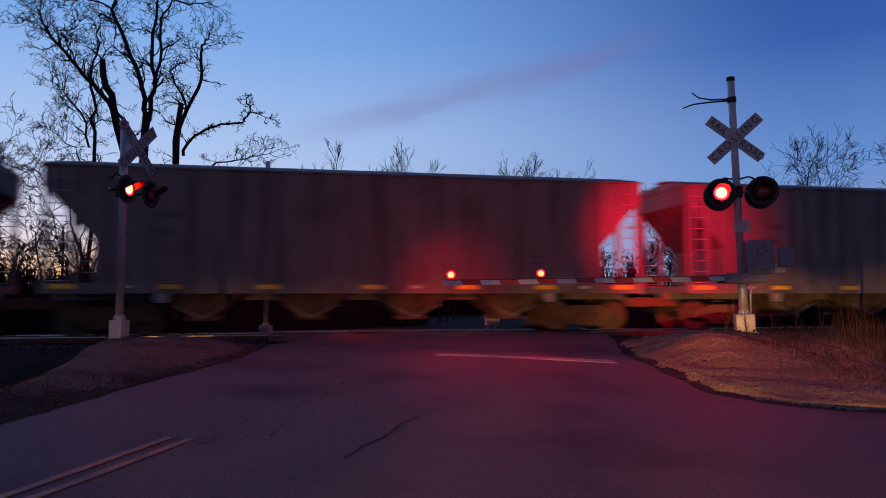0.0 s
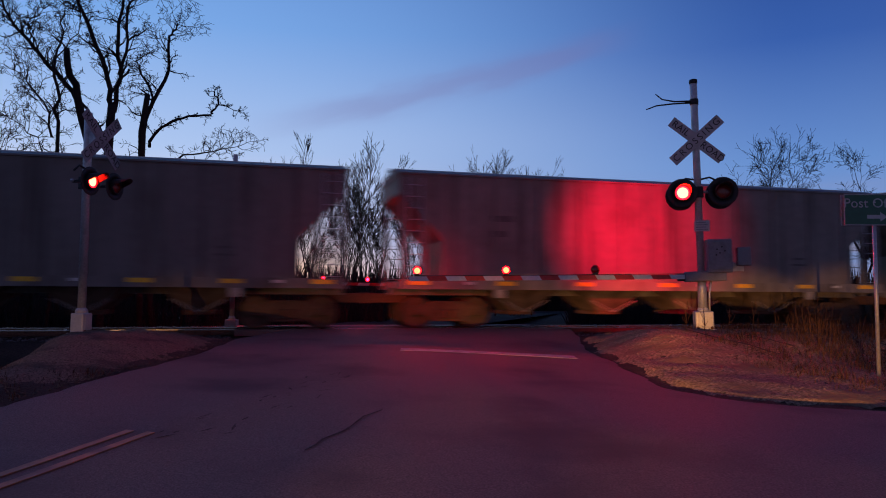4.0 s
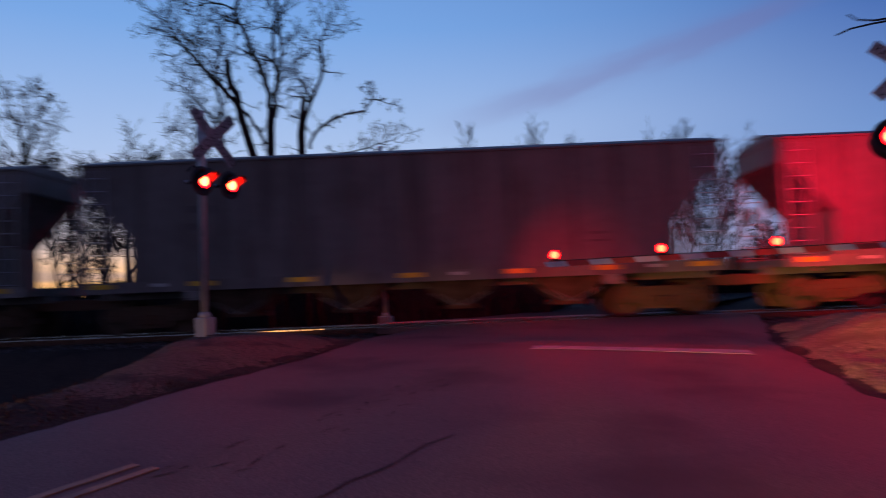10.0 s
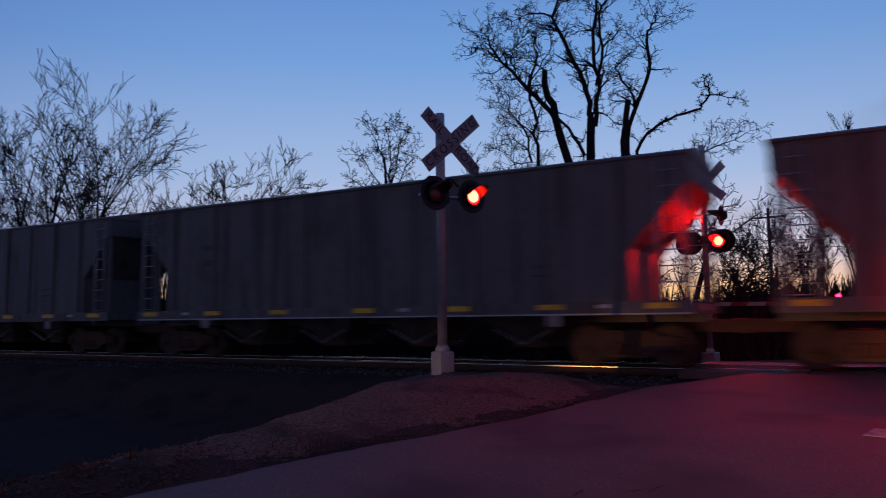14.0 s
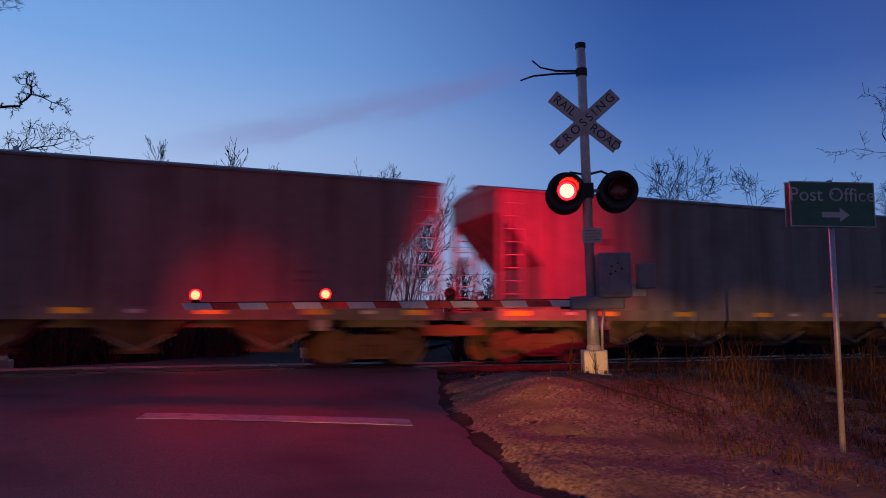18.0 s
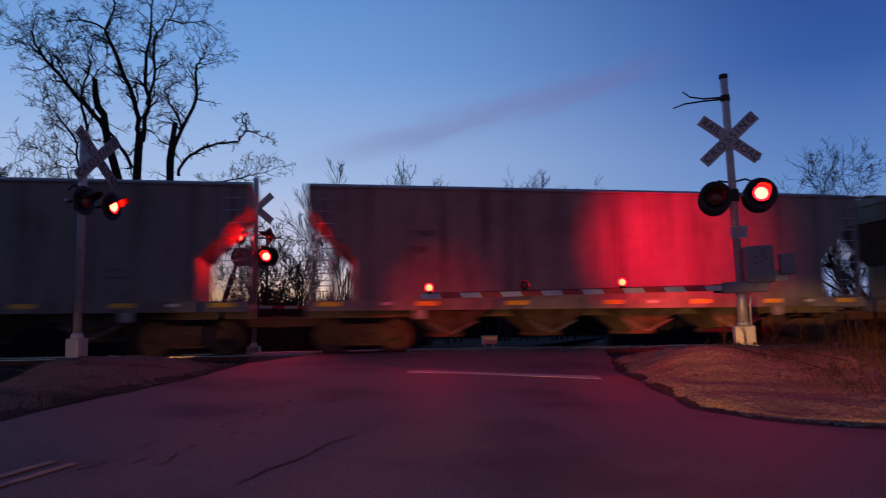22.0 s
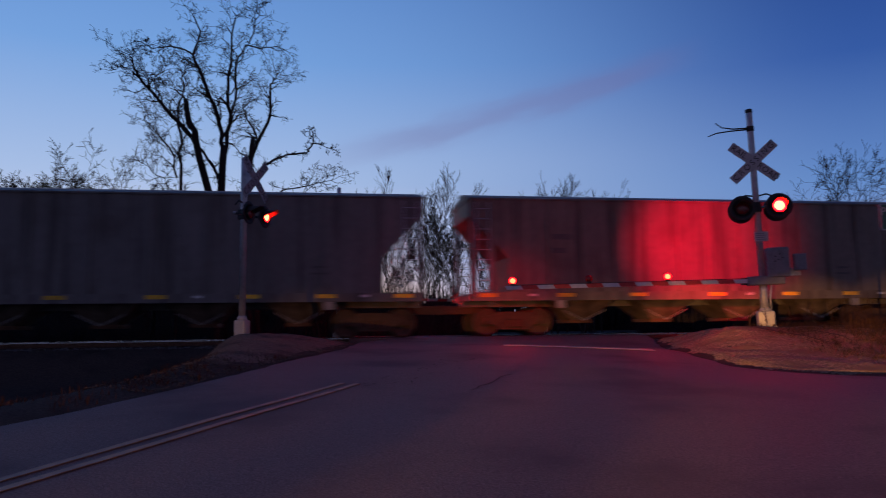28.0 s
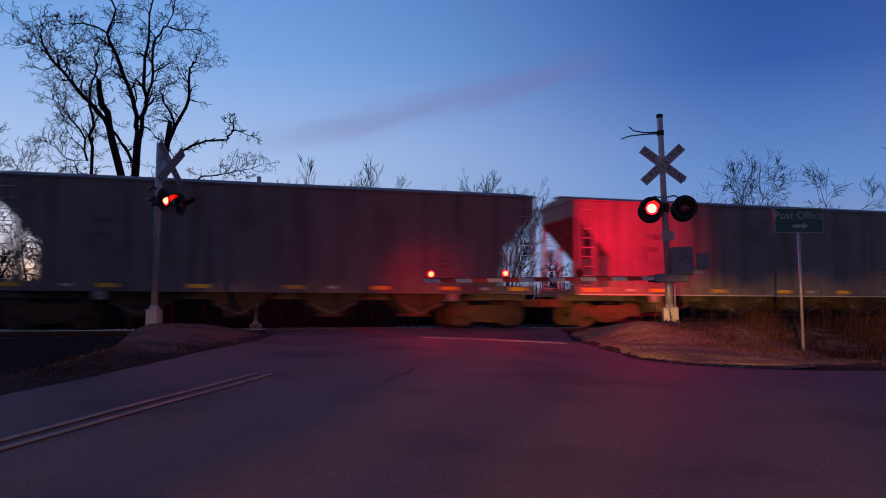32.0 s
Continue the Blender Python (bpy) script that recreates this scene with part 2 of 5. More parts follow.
SHEET_C = material("crossbuck_sheeting", (0.42, 0.41, 0.4), rough=0.5, spread=0.1, grain=12, patch=2.5, bump=0.05, second=(0.36, 0.34, 0.31))
# darker copy of the crossbuck sheeting: the left blades' dim light as colour
SHEET_D = material("dim_sheeting", (0.25, 0.25, 0.26), rough=0.6, spread=0.12, grain=12, patch=2.5, bump=0.05, second=(0.17, 0.17, 0.175))
INK = material("black_ink", (0.012, 0.011, 0.011), rough=0.6, spread=0.2, grain=20, patch=6, bump=0.0, second=(0.06, 0.05, 0.05))
GREEN = material("sign_green", (0.018, 0.105, 0.062), rough=0.4, spread=0.12, grain=16, patch=2, bump=0.02, second=(0.01, 0.11, 0.06))
SIGN_W = material("sign_white", (0.45, 0.45, 0.45), rough=0.45, spread=0.08, grain=16, patch=4, bump=0.0)
YELLOW = material("yellow_reflector", (0.95, 0.52, 0.02), rough=0.35, spread=0.12, grain=60, patch=9, bump=0.1, second=(0.6, 0.3, 0.02), rand=0.25)
STENCIL = material("pale_tag_and_lit_lip", (0.3, 0.28, 0.26), rough=0.7, spread=0.2, grain=20, patch=4, bump=0.0, second=(0.22, 0.2, 0.19))
FADED = material("faded_lettering", (0.1, 0.09, 0.085), rough=0.7, spread=0.3, grain=14, patch=4, bump=0.0, second=(0.14, 0.125, 0.115))
BARK = material("dark_bark", (0.032, 0.026, 0.024), rough=0.95, spread=0.4, grain=14, patch=2, bump=0.5, spec=0.2)
BARK2 = material("grey_bark", (0.045, 0.037, 0.034), rough=0.95, spread=0.4, grain=14, patch=2, bump=0.4, spec=0.2)
STRAW = material("dry_grass", (0.07, 0.034, 0.022), rough=0.9, spread=0.35, grain=5, patch=1, bump=0.0, second=(0.045, 0.025, 0.018), spec=0.1)
NEEDLE = material("dark_needles", (0.025, 0.04, 0.022), rough=0.9, spread=0.4, grain=12, patch=3, bump=0.2, spec=0.1)
WOOD = material("weathered_wood", (0.11, 0.09, 0.075), rough=0.9, spread=0.3, grain=16, patch=2, bump=0.3)
HOUSE = material("faded_siding", (0.4, 0.38, 0.36), rough=0.8, spread=0.1, grain=8, patch=1, bump=0.1)
PAINT = {}
# the dark set holds the weak light on one car as a green-black colour
for key, base, stain in (("grey", (0.162, 0.144, 0.134), (0.105, 0.086, 0.073)), ("pale", (0.205, 0.184, 0.168), (0.122, 0.102, 0.086)), ("tan", (0.175, 0.144, 0.117), (0.11, 0.083, 0.062)), ("dark", (0.06, 0.068, 0.06), (0.035, 0.036, 0.032))):
    PAINT[key] = material("hopper_paint_" + key, base, rough=0.6, spread=0.12, grain=5, patch=0.55, bump=0.06, second=stain, gloss_var=0.2, streak=0.7)
TRUCK = material("truck_steel", (0.1, 0.058, 0.036), rough=0.85, metal=0.1, spread=0.35, grain=16, patch=3, bump=0.3)
UNDER = material("grimy_underside", (0.12, 0.09, 0.068), rough=0.85, spread=0.3, grain=7, patch=1.5, bump=0.15, second=(0.06, 0.045, 0.036))
WHEEL = material("wheel_steel", (0.09, 0.056, 0.038), rough=0.7, metal=0.3, spread=0.3, grain=16, patch=3, bump=0.2)
LENS_CORE = glow("lit_red_lens_centre", (1.0, 0.0032, 0.0012), 600)
LENS_ON = glow("lit_red_lens", (1.0, 0.0002, 0.0006), 230)
LENS_SIDE_CORE = glow("lit_side_lens_centre", (1.0, 0.0085, 0.003), 220)
LENS_SIDE = glow("lit_side_lens", (1.0, 0.0005, 0.0015), 90)
LENS_DIM = glow("lit_rear_lens", (1.0, 0.002, 0.003), 50)
# paler black: helps the red spill round a lit lens by its tone
HOODS = material("paler_black_paint", (0.045, 0.04, 0.04), rough=0.7, spread=0.3, grain=20, patch=4, bump=0.1)
GATE_ON = glow("lit_gate_lens", (1.0, 0.0017, 0.0006), 500)
# red halo round a lit gate lamp, drawn as a glowing outer ring
GATE_HALO = glow("gate_lens_halo", (1.0, 0.0012, 0.003), 30)
GATE_BACK = glow("lit_gate_lens_rear", (1.0, 0.0004, 0.002), 500)
LENS_OFF = material("dark_red_lens", (0.16, 0.006, 0.006), rough=0.25, spread=0.1, grain=40, patch=9, bump=0.05, second=(0.12, 0.004, 0.004))

# ---------------------------------------------------------------- mesh helpers


def mesh_of(bm, name, mats):
    me = bpy.data.meshes.new(name)
    bm.to_mesh(me)
    bm.free()
    for m in (mats if isinstance(mats, (list, tuple)) else [mats]):
        me.materials.append(m)
    return me


def part(name, bm, mat, parent, label="", at=None):
    me = bm if isinstance(bm, bpy.types.Mesh) else mesh_of(bm, name, mat)
    ob = new(name, me)
    ob.parent = parent
    if at is not None:
        ob.matrix_basis = at
    if label:
        ob["label"] = label
    return ob


def raw(name, verts, faces, mat, smooth_faces=False):
    me = bpy.data.meshes.new(name)
    me.from_pydata(verts, [], faces)
    me.materials.append(mat)
    if smooth_faces:
        me.polygons.foreach_set("use_smooth", [True] * len(me.polygons))
    me.update()
    return me


def bx(bm, x0, x1, y0, y1, z0, z1, bevel=0.0, m=None):
    vs = [bm.verts.new((x, y, z)) for x in (x0, x1) for y in (y0, y1) for z in (z0, z1)]
    fs = [bm.faces.new([vs[i] for i in f]) for f in ((0, 1, 3, 2), (4, 6, 7, 5), (0, 4, 5, 1), (2, 3, 7, 6), (0, 2, 6, 4), (1, 5, 7, 3))]
    if bevel:
        es = list({e for f in fs for e in f.edges})
        res = bmesh.ops.bevel(bm, geom=es, offset=bevel, segments=2, affect="EDGES", profile=0.5)
        vs = list({v for f in res["faces"] for v in f.verts} | {v for v in vs if v.is_valid})
    if m is not None:
        bmesh.ops.transform(bm, matrix=m, verts=vs)
    return bm


def box_bm(x0, x1, y0, y1, z0, z1, bevel=0.0):
    return bx(bmesh.new(), x0, x1, y0, y1, z0, z1, bevel)


def prism(bm, outline, y0, y1):
    """An outline in x and z, drawn out along y."""
    a = [bm.verts.new((x, y0, z)) for x, z in outline]
    b = [bm.verts.new((x, y1, z)) for x, z in outline]
    n = len(outline)
    bm.faces.new(a[::-1])
    bm.faces.new(b)
    for i in range(n):
        bm.faces.new((a[i], a[(i + 1) % n], b[(i + 1) % n], b[i]))
    bmesh.ops.recalc_face_normals(bm, faces=bm.faces)
    return bm


def lathe(bm, profile, n=20, axis="z", m=None):
    """Turns a profile of (radius, height) about z, or about y."""
    rings = []
    new_v = []
    for r, h in profile:
        ring = []
        for i in range(n):
            a = 2 * math.pi * i / n
            c, s = r * math.cos(a), r * math.sin(a)
            v = bm.verts.new((c, s, h) if axis == "z" else (c, h, s))
            ring.append(v)
        rings.append(ring)
        new_v += ring
    for a, b in zip(rings, rings[1:]):
        for i in range(n):
            f = bm.faces.new((a[i], a[(i + 1) % n], b[(i + 1) % n], b[i]))
            f.smooth = True
    bm.faces.new(rings[0][::-1])
    bm.faces.new(rings[-1])
    if m is not None:
        bmesh.ops.transform(bm, matrix=m, verts=new_v)
    return bm


def tube_arrays(paths, sides):
    """Tapered tubes along paths of (point, radius); returns vertices and faces."""
    V, F = [], []
    for pts in paths:
        start = len(V)
        for i, (p, r) in enumerate(pts):
            d = (pts[min(i + 1, len(pts) - 1)][0] - pts[max(i - 1, 0)][0])
            d = d.normalized() if d.length > 1e-6 else Vector((0, 0, 1))
            u = d.orthogonal().normalized()
            w = d.cross(u)
            for k in range(sides):
                a = 2 * math.pi * k / sides
                V.append(p + (u * math.cos(a) + w * math.sin(a)) * r)
        for i in range(len(pts) - 1):
            for k in range(sides):
                a, b = start + i * sides, start + (i + 1) * sides
                F.append((a + k, a + (k + 1) % sides, b + (k + 1) % sides, b + k))
        F.append(tuple(start + k for k in range(sides))[::-1])
        e = start + (len(pts) - 1) * sides
        F.append(tuple(e + k for k in range(sides)))
    return V, F


def tube_mesh(name, paths, sides, mat):
    V, F = tube_arrays([[(Vector(p), r) for p, r in path] for path in paths], sides)
    return raw(name, V, F, mat, True)


def letters(name, text, size, mat, parent, at, width=1.0, label=""):
    cu = bpy.data.curves.new("type", "FONT")
    cu.body, cu.size, cu.extrude, cu.align_x, cu.align_y = text, size, 0.0015, "CENTER", "CENTER"
    cu.space_character = width
    tmp = bpy.data.objects.new("type", cu)
    scene.collection.objects.link(tmp)
    bpy.context.view_layer.update()
    me = bpy.data.meshes.new_from_object(tmp)
    bpy.data.objects.remove(tmp)
    me.materials.clear()
    me.materials.append(mat)
    return part(name, me, mat, parent, label, at)


def base_empty(name, x, y, z, rz, label, category, group=""):
    ob = new(name)
    ob.empty_display_size = 0.2
    ob.matrix_world = pose(x, y, z, 0, 0, rz)
    return tagged(ob, label, category, group)


# ---------------------------------------------------------------- lie of the land
EDGE_Y = [-30, -6, 1.2, 6.0, 7.3, 9.4, 11.0, 13.1, 16.9, 30.0]
EDGE_L = [-21.5, -10.0, -6.3, -3.85, -3.25, -2.5, -1.9, -0.95, -0.4, 4.4]
SIDE_Y = [-30, 3.0, 6.6, 7.6, 8.1, 8.6, 9.6, 11.3, 14.8, 16.9, 30.0]
SIDE_R = [60, 30.0, 11.6, 8.4, 7.2, 6.35, 5.9, 6.25, 7.1, 7.9, 12.5]


def left_edge(y):
    return float(np.interp(y, EDGE_Y, EDGE_L))


def right_edge(y):
    return float(np.interp(y, SIDE_Y, SIDE_R))


def ease(v):
    v = min(1.0, max(0.0, v))
    return v * v * (3 - 2 * v)


def grade(y, x=0.0):
    z = float(np.interp(y, [-40, -6, 0, 5, 13, 20, 23.6, 30, 60], [-1.2, -0.45, 0.10, 0.35, 0.74, 0.83, 0.83, 0.6, 0.3]))
    return z - 0.042 * min(4.5, max(0.0, x - 3.0)) * ease((y - 3) / 6) * ease((19 - y) / 5)


def land(x, y):
    """Height of the bare ground beside and under the road."""
    if y > 18.6:
        bed = 0.62 * (1 - ease((y - 24.6) / 3.0)) + 0.1 * ease((y - 24.6) / 3.0)
        z = bed
        if y > 30:
            z = 0.1 + 0.2 * ease((y - 30) / 30) + 1.9 * ease((y - 70) / 60)
    else:
        z = grade(y, x)
    l, r = left_edge(y), right_edge(y)
    wob = 0.05 * noise.noise((x * 0.7, y * 0.7, 0.0)) + 0.03 * noise.noise((x * 2.1, y * 2.1, 3.0))
    if x < l and y < 18.6:
        d = l - x
        rise = 0.27 * math.exp(-((y - 14.6) / 3.0) ** 2) * ease(d / 1.8) + 0.1 * math.exp(-((y - 9.5) / 4) ** 2) * ease(d / 0.8)
        drop = ease((d - 0.7 - 1.7 * math.exp(-((y - 15.0) / 3.4) ** 2)) / 2.0)
        z = (z + rise) * (1 - drop) + (-0.35 + 0.25 * ease((y - 15) / 3)) * drop + wob * ease(d / 0.4)
        if y > 16.6:
            k = ease((y - 16.6) / 2.0)
            z = z * (1 - k) + 0.58 * k
    elif x > r and y < 18.6:
        d = x - r
        rise = 0.44 * math.exp(-((y - 13.6) / 3.2) ** 2) * ease(d / 1.5)
        fall = -0.16 * ease((d - 2.5) / 3.0) * ease((13 - y) / 4)
        z = z + 0.05 * ease(d / 0.25) + rise + fall + wob * ease(d / 0.4)
        if y > 16.6:
            k = ease((y - 16.6) / 2.0)
            z = z * (1 - k) + 0.58 * k
    elif l - 0.01 <= x <= r + 0.01 and y < 19.9:
        z = grade(y, x) - 0.06
    elif y >= 18.6:
        z += 0.4 * wob
    return z


def sheet(name, xs, ys, fn, mat):
    V = [(x, y, fn(x, y)) for y in ys for x in xs]
    n = len(xs)
    F = [(j * n + i, j * n + i + 1, (j + 1) * n + i + 1, (j + 1) * n + i) for j in range(len(ys) - 1) for i in range(n - 1)]
    return raw(name, V, F, mat, True)


xs = [-2500, -900, -400, -200, -120, -80, -60, -45, -34, -26] + [-20 + 0.42 * i for i in range(105)] + [26, 30, 36, 44, 56, 80, 130, 220, 400, 900, 2500]
ys = [-400, -150, -70, -40, -28, -20, -14, -10] + [-7 + 0.42 * i for i in range(84)] + [30, 33, 37, 42, 50, 60, 80, 120, 200, 400, 900, 2500]
ground = tagged(new("ground", sheet("ground", xs, ys, land, SOIL)), "dark dry soil and dead field around the crossing", "ground", kind="structure")

# paved road: two edges joined row by row
rows_y = [-30, -24, -18, -13, -9] + [-6 + 0.4 * i for i in range(66)]
RV, RF, NC = [], [], 34
for y in rows_y:
    y = min(y, 20.2)
    l, r = left_edge(y) + 0.06 * noise.noise((0, y * 1.3, 5)), right_edge(y) + 0.06 * noise.noise((4, y * 1.3, 5))
    for i in range(NC):
        u = i / (NC - 1)
        x = l + (r - l) * u
        edge = min(u, 1 - u) * (r - l)
        RV.append((x, y, grade(y, x) + 0.01 * noise.noise((x * 0.5, y * 0.5, 9)) - 0.02 * (1 - ease(edge / 0.25))))
for j in range(len(rows_y) - 1):
    for i in range(NC - 1):
        RF.append((j * NC + i, j * NC + i + 1, (j + 1) * NC + i + 1, (j + 1) * NC + i))
road = tagged(new("road", raw("road", RV, RF, ASPHALT, True)), "worn grey asphalt road that climbs to the tracks", "road", kind="structure")
far_road = tagged(new("road", raw("road", [(-0.2, 23.5, 0.825), (6.2, 23.5, 0.825), (9.5, 30, 0.6), (2.5, 30, 0.6), (26, 60, 0.33), (18, 60, 0.33), (60, 130, 0.33), (50, 130, 0.33)],
                                  [(0, 1, 2, 3), (3, 2, 4, 5), (5, 4, 6, 7)], SHADED_TAR)), "asphalt road beyond the tracks", "road", kind="structure")


def stripe(name, p, q, w, mat, label, lift=0.012):
    p, q = Vector(p), Vector(q)
    n = max(2, int((q - p).length / 0.4))
    side = Vector((-(q - p).y, (q - p).x)).normalized() * w / 2
    V = []
    for i in range(n + 1):
        c = p.lerp(q, i / n)
        for s in (-1, 1):
            e = c + side * s * (1 + 0.12 * noise.noise((i * 0.9, s * 7, 2)))
            V.append((e.x, e.y, grade(e.y, e.x) + 0.01 * noise.noise((e.x * 0.5, e.y * 0.5, 9)) + lift))
    F = [(2 * i, 2 * i + 1, 2 * i + 3, 2 * i + 2) for i in range(n)]
    ob = new(name, raw(name, V, F, mat))
    so = ob.modifiers.new("thick", "SOLIDIFY")
    so.thickness, so.offset = 0.006, 1
    return tagged(ob, label, "road marking", kind="structure")


stripe("stop_line", (2.70, 13.55), (5.92, 12.80), 0.5, PAINT_W, "worn white stop line across the lane")
for o in (-0.11, 0.11):
    stripe("centre_line", (-0.98 + o * 0.89, 7.35 - o * 0.46), (-9.5 + o * 0.89, -9.1 - o * 0.46), 0.085, PAINT_Y, "faded double yellow centre line")
rng = random.Random(4)
for p, q, w in (((0.5, 6.4), (1.4, 8.0), 0.03),):
    p, q = Vector(p), Vector(q)
    pts = [p.lerp(q, i / 9) + Vector((rng.uniform(-0.04, 0.04), rng.uniform(-0.04, 0.04))) for i in range(10)]
    V, F = [], []
    for i, c in enumerate(pts):
        d = (pts[min(i + 1, 9)] - pts[max(i - 1, 0)]).normalized()
        s = Vector((-d.y, d.x)) * w * rng.uniform(0.15, 0.6)
        for e in (c - s, c + s):
            V.append((e.x, e.y, grade(e.y, e.x) + 0.01 * noise.noise((e.x * 0.5, e.y * 0.5, 9)) + 0.007))
    F = [(2 * i, 2 * i + 1, 2 * i + 3, 2 * i + 2) for i in range(9)]
    tagged(new("crack_seal", raw("crack_seal", V, F, PATCH)), "dark tar seal along a crack in the asphalt", "crack seal", kind="structure")

rng2 = random.Random(17)
for n in range(30):
    f = rng2.random()
    cx, cy = -0.75 + 2.0 * f + rng2.gauss(0, 0.16), 7.0 + 3.6 * f + rng2.gauss(0, 0.25)
    length, turn = rng2.uniform(0.06, 0.34), 1.06 + rng2.gauss(0, 0.28)
    V, F, m = [], [], 7
    for i in range(m):
        g = i / (m - 1) - 0.5
        px, py = cx + math.cos(turn) * length * g + rng2.uniform(-0.008, 0.008), cy + math.sin(turn) * length * g
        w = rng2.uniform(0.005, 0.018) * (1.0 - abs(2 * g) ** 2 * 0.9)
        for sgn in (-1, 1):
            qx, qy = px - math.sin(turn) * w * sgn, py + math.cos(turn) * w * sgn
            V.append((qx, qy, grade(qy, qx) + 0.01 * noise.noise((qx * 0.5, qy * 0.5, 9)) + 0.006))
    F = [(2 * i, 2 * i + 1, 2 * i + 3, 2 * i + 2) for i in range(m - 1)]
    tagged(new("asphalt_crack", raw("asphalt_crack", V, F, PATCH)), "short dark crack in the worn asphalt lane", "crack", "cracks in the lane", kind="structure")

# ---------------------------------------------------------------- track
RAIL_Y = (21.10, 22.54)
TRACK_Y, RAIL_Z = 21.82, 0.83


def rail_mesh():
    prof = [(-0.075, -0.17), (0.075, -0.17), (0.075, -0.155), (0.012, -0.13), (0.012, -0.05), (0.036, -0.035), (0.036, -0.016), (0.02, -0.002), (-0.02, -0.002), (-0.036, -0.016), (-0.036, -0.035), (-0.012, -0.05), (-0.012, -0.13), (-0.075, -0.155)]
    n = len(prof)
    V = [(x, y, z) for x in (-400, 400) for y, z in prof]
    F = [(i, (i + 1) % n, n + (i + 1) % n, n + i) for i in range(n)]
    me = raw("rail", V, F, RUST)
    me.materials.append(RAIL_TOP)
    for i in (5, 6, 7, 8, 9):
        me.polygons[i].material_index = 1
    return me


RM = rail_mesh()
for y in RAIL_Y:
    ob = new("rail", RM)
    ob.matrix_world = pose(0, y, RAIL_Z)
    tagged(ob, "steel rail with a bright worn head on wooden ties", "rail", "rails of the track", kind="structure")
tie_me = mesh_of(box_bm(-0.115, 0.115, -1.3, 1.3, -0.18, 0.0, 0.012), "tie", TIE)
bed = tagged(new("track_ties"), "dark creosoted wooden ties under the rails", "railway ties", kind="structure")
for i in range(150):
    x = -46 + 0.53 * i
    if -0.9 < x < 9.0:
        continue
    part("tie", tie_me, TIE, bed, at=pose(x, TRACK_Y, RAIL_Z - 0.165, 0, 0, rng.uniform(-1.5, 1.5)))
# asphalt and timber between the rails at the crossing
panel = tagged(new("crossing_surface"), "timber and asphalt panels between the rails", "crossing surface", kind="structure")
for y0, y1, nm in ((20.15, 20.98, "approach_panel"), (21.2, 21.62, "panel"), (21.63, 22.03, "panel"), (22.04, 22.46, "panel"), (22.62, 23.5, "approach_panel")):
    for k in range(4):
        x0 = -0.5 + 2.35 * k
        part(nm, box_bm(x0, x0 + 2.335, y0, y1, RAIL_Z - 0.16, RAIL_Z - 0.006 - 0.004 * (k % 2), 0.01), ASPHALT if nm == "approach_panel" else PATCH, panel)


def stones(name, spots, mat, label, category):
    """Many small angular stones as one thing."""
    rs = np.random.RandomState(len(spots))
    base = np.array([(1, 0, 0), (-1, 0, 0), (0, 1, 0), (0, -1, 0), (0, 0, 1), (0, 0, -0.6)], float)
    tri = np.array([(4, 0, 2), (4, 2, 1), (4, 1, 3), (4, 3, 0), (5, 2, 0), (5, 1, 2), (5, 3, 1), (5, 0, 3)])
    V, F = [], []
    for i, (x, y, z, s) in enumerate(spots):
        a = rs.uniform(0, 6.28)
        c, sn = math.cos(a), math.sin(a)
        b = base * rs.uniform(0.55, 1.15, (6, 1)) * s * np.array([1.0, rs.uniform(0.6, 1.0), rs.uniform(0.5, 0.9)])
        q = np.stack([b[:, 0] * c - b[:, 1] * sn + x, b[:, 0] * sn + b[:, 1] * c + y, b[:, 2] + z], 1)
        V.append(q)
        F.append(tri + 6 * i)
    me = raw(name, np.concatenate(V).tolist(), np.concatenate(F).tolist(), mat)
    return tagged(new(name, me), label, category, kind="stuff")



def ragged(x, y):
    return 0.2 * noise.noise((x * 0.9, y * 0.9, 7)) + 0.22 * noise.noise((x * 3.1, y * 3.1, 8)) + 0.2 * noise.noise((x * 9, y * 9, 2))


def gravel_bed(label, mat, x0, x1, y0, y1, inside):
    """A thin ragged sheet of fine gravel that follows the ground."""
    step = 0.07
    nx, ny = int((x1 - x0) / step), int((y1 - y0) / step)
    V, F, ids = [], [], {}

    def vert(i, j):
        if (i, j) not in ids:
            x, y = x0 + i * step, y0 + j * step
            ids[(i, j)] = len(V)
            V.append((x, y, land(x, y) + max(-0.03, min(0.02, 0.05 * (inside(x, y) + ragged(x, y)) - 0.012)) + 0.009 * noise.noise((x * 5, y * 5, 0)) + 0.016 * noise.noise((x * 13, y * 13, 5))))
        return ids[(i, j)]
    for j in range(ny):
        for i in range(nx):
            x, y = x0 + (i + 0.5) * step, y0 + (j + 0.5) * step
            if inside(x, y) + ragged(x, y) > -0.1:
                F.append((vert(i, j), vert(i + 1, j), vert(i + 1, j + 1), vert(i, j + 1)))
    tagged(new("gravel_bed", raw("gravel_bed", V, F, mat, True)), label, "gravel", kind="stuff")


gravel_bed("pale fine gravel spread on the mound round the gate signal", BED, 5.8, 16.0, 6.9, 17.2,
           lambda x, y: min((x - right_edge(y) - 0.1) / 0.3, (right_edge(y) + 6.5 - x) / 2.4, (y - 7.9) / 0.5, (16.8 - y) / 0.6))
gravel_bed("brown fine gravel spread round the crossing signal", BED2, -7.2, 0.2, 7.5, 17.4,
           lambda x, y: min((left_edge(y) - 0.15 - x) / 0.3, (x - left_edge(y) + 2.9) / 0.8, (y - 9.6) / 1.4, (17.0 - y) / 0.5))
